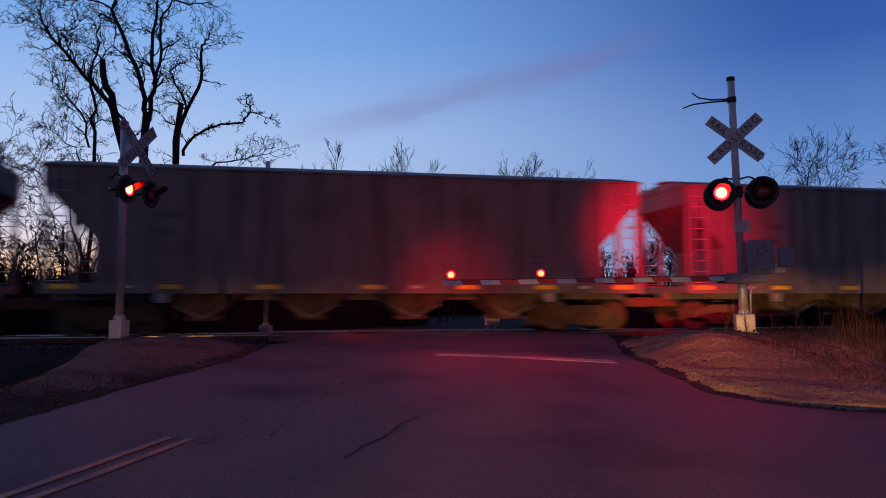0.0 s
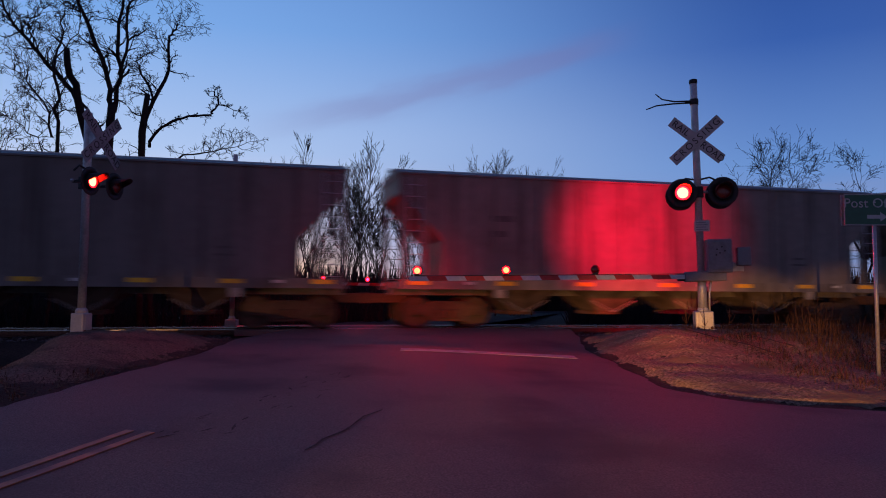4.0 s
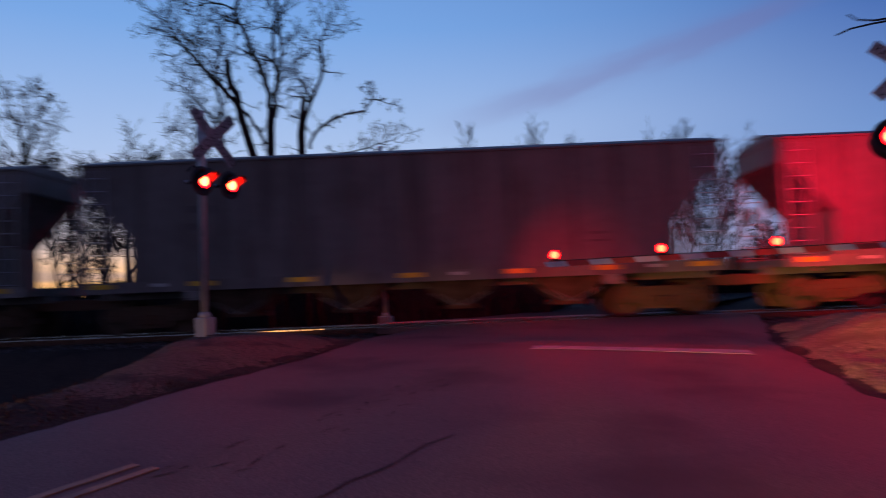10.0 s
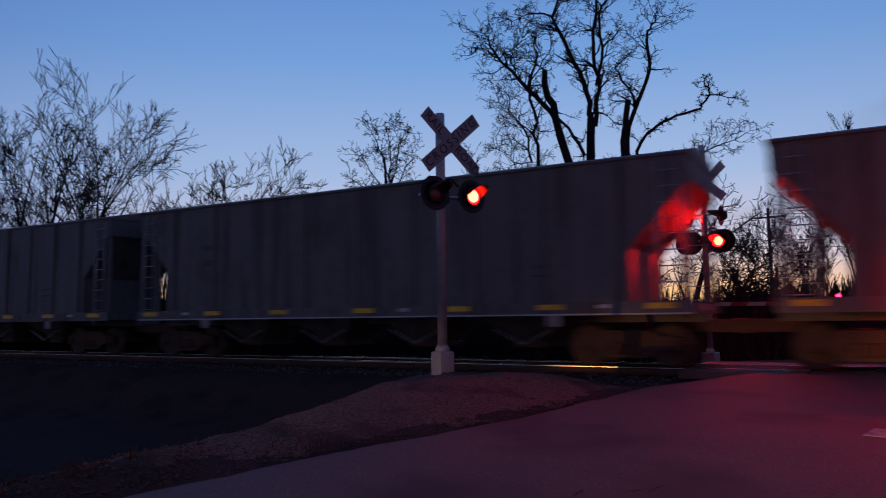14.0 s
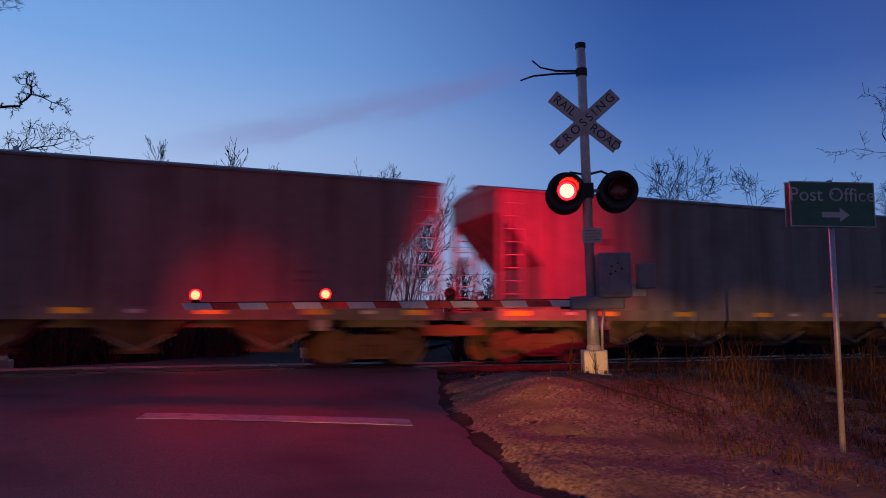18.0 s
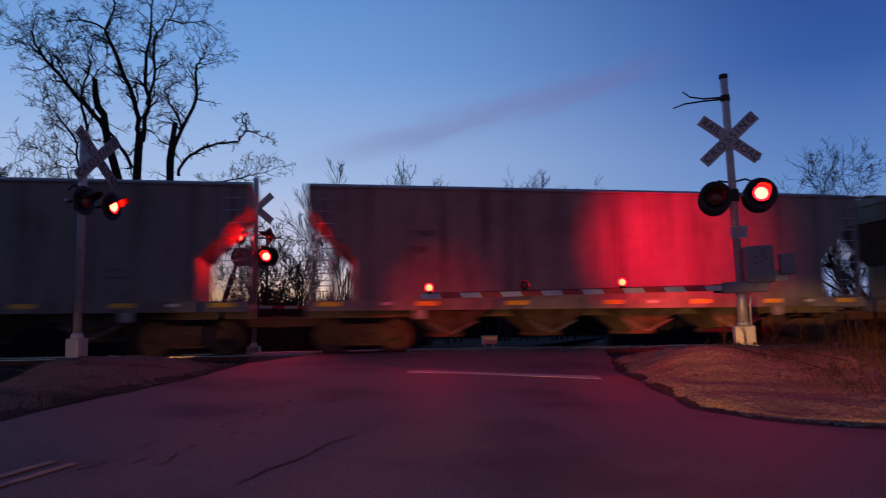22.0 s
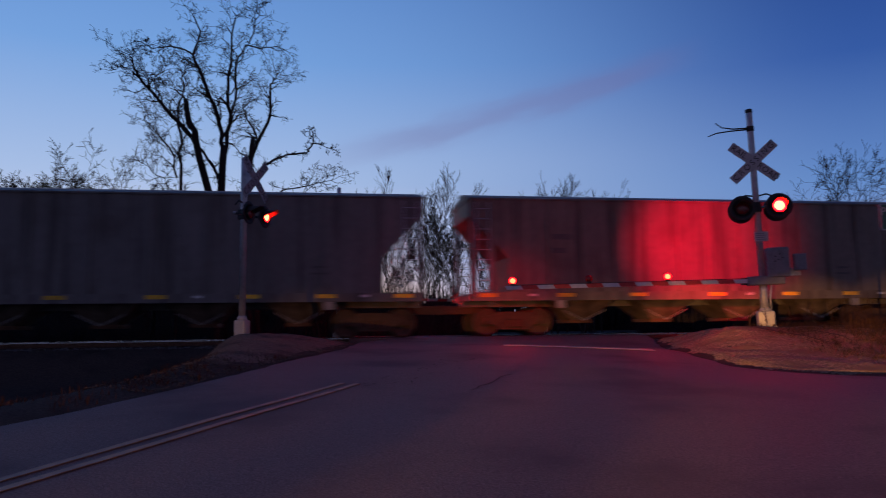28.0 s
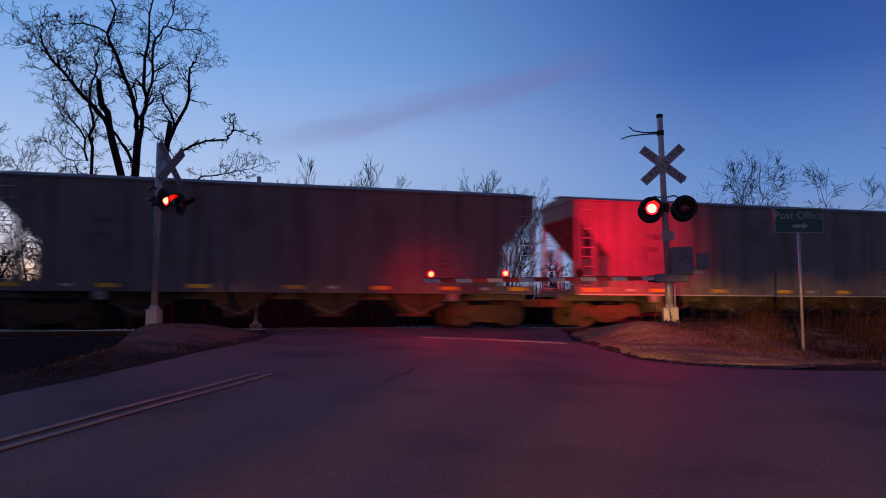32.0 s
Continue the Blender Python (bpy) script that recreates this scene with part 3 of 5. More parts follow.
# two shallow ruts across the gravel from the signal's foot
for run in (((9.25, 13.5), (9.3, 12.9), (9.5, 12.2), (9.75, 11.4)), ((8.6, 13.75), (8.55, 13.0), (8.65, 12.2), (8.85, 11.5), (9.1, 10.9))):
    path = []
    for (xa, ya), (xb, yb) in zip(run, run[1:]):
        path += [(xa + (xb - xa) * i / 6, ya + (yb - ya) * i / 6) for i in range(6)]
    V, F = [], []
    for i, (x, y) in enumerate(path):
        w = 0.035 + 0.015 * noise.noise((x * 4, y * 4, 1))
        V += [(x - w, y, land(x - w, y) + 0.052), (x + w, y, land(x + w, y) + 0.052)]
    F = [(2 * i, 2 * i + 1, 2 * i + 3, 2 * i + 2) for i in range(len(path) - 1)]
    tagged(new("rut", raw("rut", V, F, SOIL)), "narrow dark rut across the pale gravel", "rut", "ruts in the gravel", kind="structure")
rs = random.Random(11)
sp = []
while len(sp) < 12000:
    y = rs.uniform(7.0, 18.2)
    d = abs(rs.gauss(0.9, 1.1))
    x = left_edge(y) + 0.15 - d
    if d > 3.4:
        continue
    s = rs.uniform(0.006, 0.015) if rs.random() < 0.75 else rs.uniform(0.015, 0.032)
    sp.append((x, y, land(x, y) + 0.3 * s, s))
stones("gravel", sp, BROWN_STONE, "loose brown gravel heaped beside the road at the signal", "gravel")
sp = []
while len(sp) < 26000:
    y = rs.uniform(8.0, 18.2)
    d = abs(rs.gauss(1.9, 0.9))
    x = right_edge(y) - 0.1 + d
    if d > 4.6 or rs.random() < (d - 2.6) / 2 or y < 8.6 or d < 0.35:
        continue
    s = rs.uniform(0.008, 0.018) if rs.random() < 0.93 else rs.uniform(0.018, 0.032)
    sp.append((x, y, land(x, y) + 0.3 * s, s))
stones("gravel", sp, GRAVEL, "pale gravel bed around the gate signal", "gravel")
sp = []
while len(sp) < 6000:
    x = rs.uniform(-34, 24)
    if -0.6 < x < 8.9:
        continue
    y = rs.choice((rs.uniform(18.9, 20.9), rs.uniform(18.9, 20.9), rs.uniform(21.2, 22.5), rs.uniform(22.6, 24.6)))
    s = rs.uniform(0.025, 0.055)
    sp.append((x, y, land(x, y) + 0.4 * s, s))
stones("ballast", sp, BALLAST, "dark crushed stone ballast along the track", "ballast")


def blades(name, spots, mat, label, category):
    """Dry blades: thin bent slips, each of two faces."""
    rs = random.Random(len(spots) + 3)
    V, F = [], []
    for x, y, z, h in spots:
        a = rs.uniform(0, 6.28)
        lean = rs.uniform(0.15, 1.5) * h
        w = rs.uniform(0.0025, 0.006)
        cx, cy = math.cos(a), math.sin(a)
        n = len(V)
        V += [(x - cy * w, y + cx * w, z - 0.02), (x + cy * w, y - cx * w, z - 0.02), (x + cx * lean * 0.35 - cy * w * 0.8, y + cy * lean * 0.35 + cx * w * 0.8, z + h * 0.6),
              (x + cx * lean * 0.35 + cy * w * 0.8, y + cy * lean * 0.35 - cx * w * 0.8, z + h * 0.6), (x + cx * lean, y + cy * lean, z + h)]
        F += [(n, n + 1, n + 3, n + 2), (n + 2, n + 3, n + 4)]
    return tagged(new(name, raw(name, V, F, mat)), label, category, kind="stuff")


sp = []
for k in range(260):                                         # tufts beside the gate signal and the sign
    cx, cy = rs.uniform(7.2, 22), rs.uniform(8.2, 18.0)
    if cx < right_edge(cy) + 0.5 or noise.noise((cx * 0.8, cy * 0.8, 1)) < -0.05 or rs.random() > ease((cx - 8.0) / 3.5) * (0.4 + 0.6 * ease((cx - 9) / 4)) + 0.05:
        continue
    tall = rs.uniform(0.06, 0.3) * (0.35 + 0.65 * ease((cx - 8.5) / 3))
    for j in range(60):
        x, y = cx + rs.gauss(0, 0.16), cy + rs.gauss(0, 0.16)
        sp.append((x, y, land(x, y), tall * rs.uniform(0.4, 1.1)))
for k in range(2200):
    x = rs.uniform(8.8, 19)
    y = rs.uniform(7.6, 14)
    if x > right_edge(y) + 0.4 and noise.noise((x * 0.9, y * 0.9, 4)) + 0.09 * (x - 11) > 0.05:
        for j in range(6):
            sp.append((x + rs.gauss(0, 0.05), y + rs.gauss(0, 0.05), land(x, y), rs.uniform(0.03, 0.13)))
for cx, cy, tall, n in ((10.75, 12.7, 0.95, 60), (11.0, 12.9, 0.7, 70), (11.3, 12.4, 0.5, 90), (12.1, 12.3, 0.75, 40), (12.5, 12.0, 0.5, 70), (13.4, 12.6, 0.6, 80), (10.2, 11.6, 0.34, 80), (11.2, 10.8, 0.34, 110), (12.4, 11.0, 0.4, 110), (14.6, 13.0, 0.7, 90), (16.0, 13.0, 0.8, 100), (10.3, 9.6, 0.26, 90), (9.5, 10.6, 0.2, 70)):
    for j in range(n):
        x, y = cx + rs.gauss(0, 0.2 + 0.1 * tall), cy + rs.gauss(0, 0.25)
        sp.append((x, y, land(x, y), tall * rs.uniform(0.25, 1.1)))
for k in range(9000):                                        # short dead grass over the flank of the mound
    x, y = rs.uniform(8.0, 17.0), rs.uniform(7.8, 14.5)
    d = x - right_edge(y)
    if d > 0.5 and rs.random() < ease((d - 1.3) / 1.8) * (0.45 + 0.9 * noise.noise((x * 1.1, y * 1.1, 6))):
        for j in range(4):
            u, v = x + rs.gauss(0, 0.05), y + rs.gauss(0, 0.05)
            sp.append((u, v, land(u, v), rs.uniform(0.04, 0.2)))
blades("dry_grass", sp, STRAW, "tangle of dry brown grass and weeds beside the gravel", "grass")
sp = []
for k in range(170):
    y = rs.uniform(3.0, 11.0)
    d = abs(rs.gauss(0.9, 0.9)) + 0.15
    cx = left_edge(y) - d
    tall = rs.uniform(0.04, 0.14)
    for j in range(14):
        x, yy = cx + rs.gauss(0, 0.1), y + rs.gauss(0, 0.1)
        sp.append((x, yy, land(x, yy), tall * rs.uniform(0.4, 1.1)))
blades("dry_grass", sp, STRAW, "low dry grass along the road's shoulder", "grass")

# ---------------------------------------------------------------- crossing signals
FLIPS = []          # (lens, angle when lit, phase)


def dome(bm, r, depth, sign, mat, n=24, core=None):
    """Half of a round lens about the y axis; core: the material of its middle."""
    rings = []
    for k, (f, d) in enumerate(((1.0, 0.0), (0.9, 0.35), (0.74, 0.64), (0.3, 0.95))):
        rings.append([bm.verts.new((r * f * math.cos(2 * math.pi * i / n), sign * depth * d, r * f * math.sin(2 * math.pi * i / n))) for i in range(n)])
    for k, (a, b) in enumerate(zip(rings, rings[1:])):
        for i in range(n):
            f = bm.faces.new((a[i], a[(i + 1) % n], b[(i + 1) % n], b[i]))
            f.smooth, f.material_index = True, mat if core is None or k < 2 else core
    f = bm.faces.new(rings[-1])
    f.material_index = mat if core is None else core


def lens_mesh(r, on):
    bm = bmesh.new()
    dome(bm, r, 0.03, -1, 0, 24, None if on is LENS_DIM else 2)
    dome(bm, r, 0.03, 1, 1)
    bmesh.ops.recalc_face_normals(bm, faces=bm.faces)
    return mesh_of(bm, "lens", [on, LENS_OFF, LENS_SIDE_CORE if on is LENS_SIDE else LENS_CORE])


def hood_bm(r, depth):
    """Visor: the upper three fifths of a short tube, longer at the top, open to the front."""
    bm = bmesh.new()
    n = 26
    rows = []
    for rr in (r, r - 0.006):
        for y_of in (0.0, 1.0):
            row = []
            for i in range(n + 1):
                a = radians(-26 + 232 * i / n)
                cut = depth * (0.1 + 0.9 * ease((math.sin(a) + 0.4) / 1.25)) * y_of
                row.append(bm.verts.new((rr * math.cos(a), -cut, rr * math.sin(a))))
            rows.append(row)
    for a, b in ((0, 1), (1, 3), (3, 2), (2, 0)):
        for i in range(n):
            f = bm.faces.new((rows[a][i], rows[a][i + 1], rows[b][i + 1], rows[b][i]))
            f.smooth = a in (0, 3)
    bmesh.ops.recalc_face_normals(bm, faces=bm.faces)
    return bm


LAMP = {}


def lamp_parts():
    if LAMP:
        return LAMP
    bm = lathe(bmesh.new(), [(0.33, 0.0), (0.335, -0.012), (0.325, -0.018), (0.2, -0.02), (0.2, -0.01), (0.1, 0.0)], 40, "y")
    bmesh.ops.recalc_face_normals(bm, faces=bm.faces)
    LAMP["disc"] = mesh_of(bm, "background_disc", BLACK)
    bm = lathe(bmesh.new(), [(0.175, -0.02), (0.178, 0.03), (0.165, 0.10), (0.11, 0.17), (0.05, 0.19)], 28, "y")
    bmesh.ops.recalc_face_normals(bm, faces=bm.faces)
    LAMP["can"] = mesh_of(bm, "housing", BLACK)
    LAMP["rim"] = mesh_of(lathe(bmesh.new(), [(0.163, 0.0), (0.163, -0.085), (0.176, -0.085), (0.176, 0.0)], 32, "y"), "lens_rim", HOODS)
    LAMP["hood"] = mesh_of(hood_bm(0.184, 0.42), "hood", HOODS)
    LAMP["lens"] = lens_mesh(0.165, LENS_ON)
    LAMP["lens_dim"] = lens_mesh(0.165, LENS_DIM)
    LAMP["lens_side"] = lens_mesh(0.165, LENS_SIDE)
    return LAMP


def lamp_head(parent, x, y, z, rz, phase, tilt=0.0, size=1.0, lens_key="lens"):
    """One flasher: disc, housing, hood and lens; it shines along its own -y."""
    L = lamp_parts()
    head = part("lamp_head", L["disc"], BLACK, parent, "round black lamp head with a red lens", pose(x, y, z, tilt, 0, rz) @ Matrix.Scale(size, 4))
    part("housing", L["can"], BLACK, head)
    part("lens_rim", L["rim"], BLACK, head)
    part("hood", L["hood"], BLACK, head)
    lens = part("lens", L[lens_key], LENS_ON, head, "red flashing lens", pose(0, -0.045, 0))
    FLIPS.append((lens, (0, -0.045, 0), phase))
    return head


def crossbuck(parent, z, length, width, front, sheet=SHEET_C):
    """Two blades with letters, the CROSSING blade in front."""
    for text, ang, dy in (("RAILROAD", -41, 0.0), ("CROSSING", 41, -0.007)):
        bm = box_bm(-length / 2, length / 2, -0.0025, 0.0025, -width / 2, width / 2)
        blade = part("crossbuck_blade", bm, sheet, parent, "white crossbuck blade with black letters", pose(0, front + dy, z, 0, -ang, 0))
        if text == "RAILROAD":
            for word, sx in (("RAIL", -0.31), ("ROAD", 0.31)):
                letters("lettering", word, width * 0.86, INK, blade, pose(sx * length, -0.0045, 0, 90, 0, 0), 1.05)
        else:
            letters("lettering", text, width * 0.86, INK, blade, pose(0, -0.0045, 0, 90, 0, 0), 1.42)
    bm = box_bm(-0.05, 0.05, front + 0.004, -0.06, z - 0.16, z + 0.16, 0.004)
    part("bracket", bm, GALV, parent)


def signal(name, x, y, z, rz, top, label, buck_z, lamp_z, spread, group, rear=True, ahead=0.16, swap=False, size=0.94, lean=0.0, aside=0.0):
    s = base_empty(name, x, y, z, rz, label, "crossing signal", group)
    s.matrix_world = pose(x, y, z, 0, lean, 0) @ pose(0, 0, 0, 0, 0, rz)
    h = top - z
    fw = 0.19 if size > 0.9 else 0.14
    part("mast", lathe(bmesh.new(), [(0.078, 0.4), (0.078, h - 0.02), (0.07, h)], 24), GALV, s, "round galvanised steel mast")
    part("base", bx(bx(bmesh.new(), -fw, fw, -fw, fw, 0.03, 0.42, 0.025), -fw - 0.04, fw + 0.04, -fw - 0.04, fw + 0.04, -0.02, 0.04, 0.008), ALU, s, "cast aluminium base box")
    part("collar", lathe(bmesh.new(), [(0.12, 0.40), (0.115, 0.47), (0.085, 0.52)], 20), ALU, s)
    for bxx in (-fw + 0.05, fw - 0.05):
        part("anchor_bolt", lathe(bmesh.new(), [(0.028, 0.04), (0.028, 0.08), (0.016, 0.1)], 8, m=pose(bxx, -fw - 0.015, 0)), RUST, s)
    part("door", box_bm(-fw + 0.06, fw - 0.06, -fw - 0.01, -fw + 0.002, 0.1, 0.36, 0.004), ALU, s)
    crossbuck(s, buck_z - z, 1.36, 0.235, 0.05 - ahead, SHEET_C if size > 0.9 else SHEET_D)
    zl = lamp_z - z
    part("crossarm", tube_mesh("crossarm", [[((aside - spread / 2 - 0.06, 0, zl + 0.02), 0.03), ((aside + spread / 2 + 0.06, 0, zl + 0.02), 0.03)]], 10, GALV), GALV, s)
    part("junction_box", box_bm(-0.1, 0.1, -0.11, 0.11, zl - 0.1, zl + 0.14, 0.012), BLACK, s)
    for sx, ph in ((-1, 1), (1, 0)) if swap else ((-1, 0), (1, 1)):
        part("arm_bracket", tube_mesh("arm_bracket", [[((sx * 0.05, 0, zl + 0.3), 0.02), ((sx * spread * 0.3, 0, zl + 0.34), 0.02), ((aside + sx * spread / 2, 0, zl + 0.22), 0.02)]], 8, BLACK), BLACK, s)
        lamp_head(s, aside + sx * spread / 2, -ahead, zl, 0, ph, 0.0, size, "lens" if rear else "lens_side")
        if rear:
            lamp_head(s, aside + sx * spread / 2, 0.16, zl - 0.03, 180, ph, 0.0, size, "lens" if swap else "lens_dim")
        else:
            part("stay", box_bm(aside + sx * spread / 2 - 0.02, aside + sx * spread / 2 + 0.02, -ahead + 0.15, 0.02, zl - 0.02, zl + 0.03), BLACK, s)
    return s


GROUND_R = land(9.42, 13.93)
GROUND_L = land(-3.22, 15.42)
right = signal("gate_signal", 9.42, 13.93, GROUND_R - 0.02, -24, 6.50, "tall galvanised crossing signal with crossbuck, flashing red lamps and gate", 5.17, 4.02, 0.84, "crossing signals", lean=-1.7, aside=0.07)
left = signal("crossing_signal", -3.22, 15.42, GROUND_L - 0.02, 64, 5.32, "grey crossing signal with crossbuck and red flashers on gravel", 4.77, 3.90, 0.72, "crossing signals", False, 0.36, False, 0.82)
far = signal("crossing_signal", -0.72, 25.3, land(-0.72, 25.3) - 0.02, 168, 6.46, "crossing signal with gate beyond the tracks", 5.45, 3.86, 0.85, "crossing signals", True, 0.16, True)

# upper pair of lamps of the signal beyond the tracks, turned to the side road
zu = 4.5 - (land(-0.72, 25.3) - 0.02)
part("upper_crossarm", tube_mesh("upper_crossarm", [[((-0.5, 0.05, zu + 0.06), 0.026), ((0.5, 0.05, zu + 0.06), 0.026)]], 8, GALV), GALV, far)
for sx, ph in ((-1, 0), (1, 1)):
    lamp_head(far, sx * 0.5, 0.12, zu, 180 + sx * 52, ph, 0.0, 0.8, "lens_side")

# extra fittings of the gate signal, in its own space
zr = GROUND_R - 0.02
part("cable_bracket", tube_mesh("cable_bracket", [[((0.0, -0.02, 6.02 - zr), 0.02), ((-0.45, -0.03, 6.02 - zr), 0.018), ((-0.8, -0.03, 6.0 - zr), 0.016), ((-1.02, -0.03, 5.93 - zr), 0.013)],
                                                [((0.0, -0.04, 6.05 - zr), 0.02), ((-0.42, -0.06, 6.06 - zr), 0.018), ((-0.68, -0.08, 6.12 - zr), 0.015), ((-0.82, -0.1, 6.24 - zr), 0.013)]], 8, CABLE), CABLE, right, "two bent black cable ends")
part("clamp", lathe(bmesh.new(), [(0.09, 5.97 - zr), (0.095, 6.0 - zr), (0.095, 6.08 - zr), (0.09, 6.1 - zr)], 18), BLACK, right)
part("mast_cap", lathe(bmesh.new(), [(0.082, 6.44 - zr), (0.09, 6.47 - zr), (0.088, 6.53 - zr), (0.05, 6.545 - zr)], 18), BLACK, right)
plate = part("notice_plate", box_bm(-0.12, 0.2, -0.094, -0.088, 3.18 - zr, 3.42 - zr), ALU, right, "small white notice plate with unreadable lines")
for k in range(4):
    part("line", box_bm(-0.08, 0.16 - 0.04 * (k % 2), -0.0965, -0.094, 3.215 - zr + 0.05 * k, 3.235 - zr + 0.05 * k), CASE, plate)
mech = part("gate_mechanism", box_bm(0.10, 0.62, -0.22, 0.16, 2.28 - zr, 3.0 - zr, 0.03), CASE, right, "grey cast gate mechanism case")
part("case_door", box_bm(0.14, 0.58, -0.236, -0.218, 2.34 - zr, 2.94 - zr, 0.01), CASE, mech)
for k, (bxp, bz) in enumerate(((0.3, 2.78), (0.4, 2.83), (0.36, 2.7), (0.46, 2.74), (0.28, 2.66))):
    part("bolt", lathe(bmesh.new(), [(0.018, 0), (0.016, -0.014)], 8, "y", pose(bxp, -0.236, bz - zr)), BLACK, mech)
part("lower_case", box_bm(-0.36, 0.5, -0.17, 0.12, 2.1 - zr, 2.32 - zr, 0.03), CASE, right)
part("counterweight", box_bm(0.74, 1.02, -0.12, 0.1, 2.42 - zr, 2.82 - zr, 0.02), CASE, right)
part("counterweight_arm", box_bm(0.5, 0.9, 0.1, 0.14, 2.3 - zr, 2.5 - zr, 0.008), GALV, right)
part("pivot", box_bm(-0.5, -0.3, -0.1, 0.06, 2.12 - zr, 2.28 - zr, 0.01), BLACK, right)
part("lower_sleeve", lathe(bmesh.new(), [(0.1, 0.45), (0.095, 0.9), (0.09, 2.12 - zr)], 24), GALV, right)
part("conduit", tube_mesh("conduit", [[((0.13, -0.05, 0.4), 0.022), ((0.14, -0.05, 0.8), 0.022), ((0.2, -0.05, 2.2 - zr), 0.022)]], 8, GALV), GALV, right)


def gate(name, pivot, tip, label, stripes, lamps):
    """A gate arm with red and white sheeting and small lamps on top."""
    p, q = Vector(pivot), Vector(tip)
    d = q - p
    arm = base_empty(name, p.x, p.y, p.z, math.degrees(math.atan2(d.y, d.x)), label, "barrier", "crossing barriers")
    arm.matrix_world = Matrix.Translation(p) @ d.to_track_quat("X", "Z").to_matrix().to_4x4()
    length = d.length
    part("arm", box_bm(-0.1, length, -0.012, 0.012, -0.05, 0.05, 0.006), SHEET_W, arm, "white fibreglass gate arm")
    w = (length - 0.3) / stripes
    for k in range(stripes):
        x0 = 0.3 + k * w
        mat = SHEET_R if k % 2 == 0 else SHEET_W
        for y0, y1 in ((-0.017, -0.0125), (0.0125, 0.017)):
            bm = bmesh.new()
            a = [bm.verts.new(v) for v in ((x0, y0, -0.05), (x0 + w - 0.004, y0, -0.05), (x0 + w + 0.056, y0, 0.05), (x0 + 0.06, y0, 0.05))]
            b = [bm.verts.new((v.co.x, y1, v.co.z)) for v in a]
            bm.faces.new(a)
            bm.faces.new(b[::-1])
            for i in range(4):
                bm.faces.new((a[i], b[i], b[(i + 1) % 4], a[(i + 1) % 4]))
            bmesh.ops.recalc_face_normals(bm, faces=bm.faces)
            part("stripe", bm, mat, arm, "red reflective stripe" if mat is SHEET_R else "")
    part("cable", tube_mesh("cable", [[((0.0, 0, 0.065), 0.008), ((length * 0.5, 0, 0.058), 0.008), ((length * 0.97, 0, 0.06), 0.008)]], 6, CABLE), CABLE, arm)
    for f, phase in lamps:
        x = f * length
        lamp = part("gate_lamp", box_bm(-0.05, 0.05, -0.045, 0.045, 0, 0.05, 0.008), BLACK, arm, "small red gate lamp", pose(x, 0, 0.055))
        part("rim", lathe(bmesh.new(), [(0.092, -0.012), (0.096, 0.0), (0.092, 0.03), (0.09, 0.03), (0.09, -0.012)], 20, "y", pose(0, 0, 0.115)), BLACK, lamp)
        if phase is None:
            bm = bmesh.new()
            dome(bm, 0.088, 0.04, 1, 1, 20, 0)
            dome(bm, 0.068, 0.03, -1, 2, 16)
            bmesh.ops.recalc_face_normals(bm, faces=bm.faces)
            part("lens", bm, [GATE_ON, GATE_HALO, GATE_BACK], lamp, "steady red lens", pose(0, 0, 0.115))
        else:
            # a lit bulb ring that turns on its axle between lit faces and dark faces
            for dy, turn, lit in ((-0.02, 0, GATE_BACK), (0.02, 180, GATE_ON)):
                bm = bmesh.new()
                dome(bm, 0.084 if turn else 0.07, 0.035, -1, 2, 20, 0)
                dome(bm, 0.084 if turn else 0.07, 0.03, 1, 1, 20)
                bmesh.ops.recalc_face_normals(bm, faces=bm.faces)
                me = mesh_of(bm, "lens", [lit, LENS_OFF, GATE_HALO])
                lens = part("lens", me, GATE_ON, lamp, "red flashing lens", pose(0, dy, 0.115, 0, 0, turn))
                FLIPS.append((lens, (0, dy, 0.115, turn), phase))
    return arm


gate("crossing_barrier", (9.02, 13.98, 2.20), (3.22, 15.22, 2.12), "lowered gate arm with red and white stripes and lamps", 14, ((0.975, None), (0.655, 0), (0.33, 1)))
gate("crossing_barrier", (-0.5, 25.35, 2.2), (5.6, 26.4, 2.15), "lowered gate arm beyond the tracks", 14, ((0.46, None), (0.72, 0)))

# ---------------------------------------------------------------- road sign
sg = base_empty("road_sign", 9.68, 9.6, land(9.68, 9.6) - 0.05, -16, "green Post Office direction sign on a steel post", "road sign")
part("post", lathe(bmesh.new(), [(0.03, 0.0), (0.03, 3.0)], 14), GALV, sg, "thin galvanised post")
zs = 3.18 - sg.location.z
board = part("sign_board", box_bm(-0.49, 0.49, -0.042, -0.036, zs - 0.25, zs + 0.25), GREEN, sg, "green sign board with white border, words and arrow")
for x0, x1, z0, z1 in ((-0.49, 0.49, zs + 0.238, zs + 0.25), (-0.49, 0.49, zs - 0.25, zs - 0.238), (-0.49, -0.478, zs - 0.238, zs + 0.238), (0.478, 0.49, zs - 0.238, zs + 0.238)):
    part("border", box_bm(x0, x1, -0.046, -0.042, z0, z1), SIGN_W, board)
letters("lettering", "Post Office", 0.215, SIGN_W, board, pose(0, -0.0445, zs + 0.10, 90, 0, 0), 1.02)
bm = prism(bmesh.new(), [(-0.13, zs - 0.145), (0.08, zs - 0.145), (0.08, zs - 0.19), (0.19, zs - 0.115), (0.08, zs - 0.04), (0.08, zs - 0.085), (-0.13, zs - 0.085)], -0.046, -0.042)
part("arrow", bm, SIGN_W, board, "white arrow")
part("back_board", box_bm(-0.5, 0.48, 0.034, 0.04, zs - 0.25, zs + 0.25), GALV, sg)
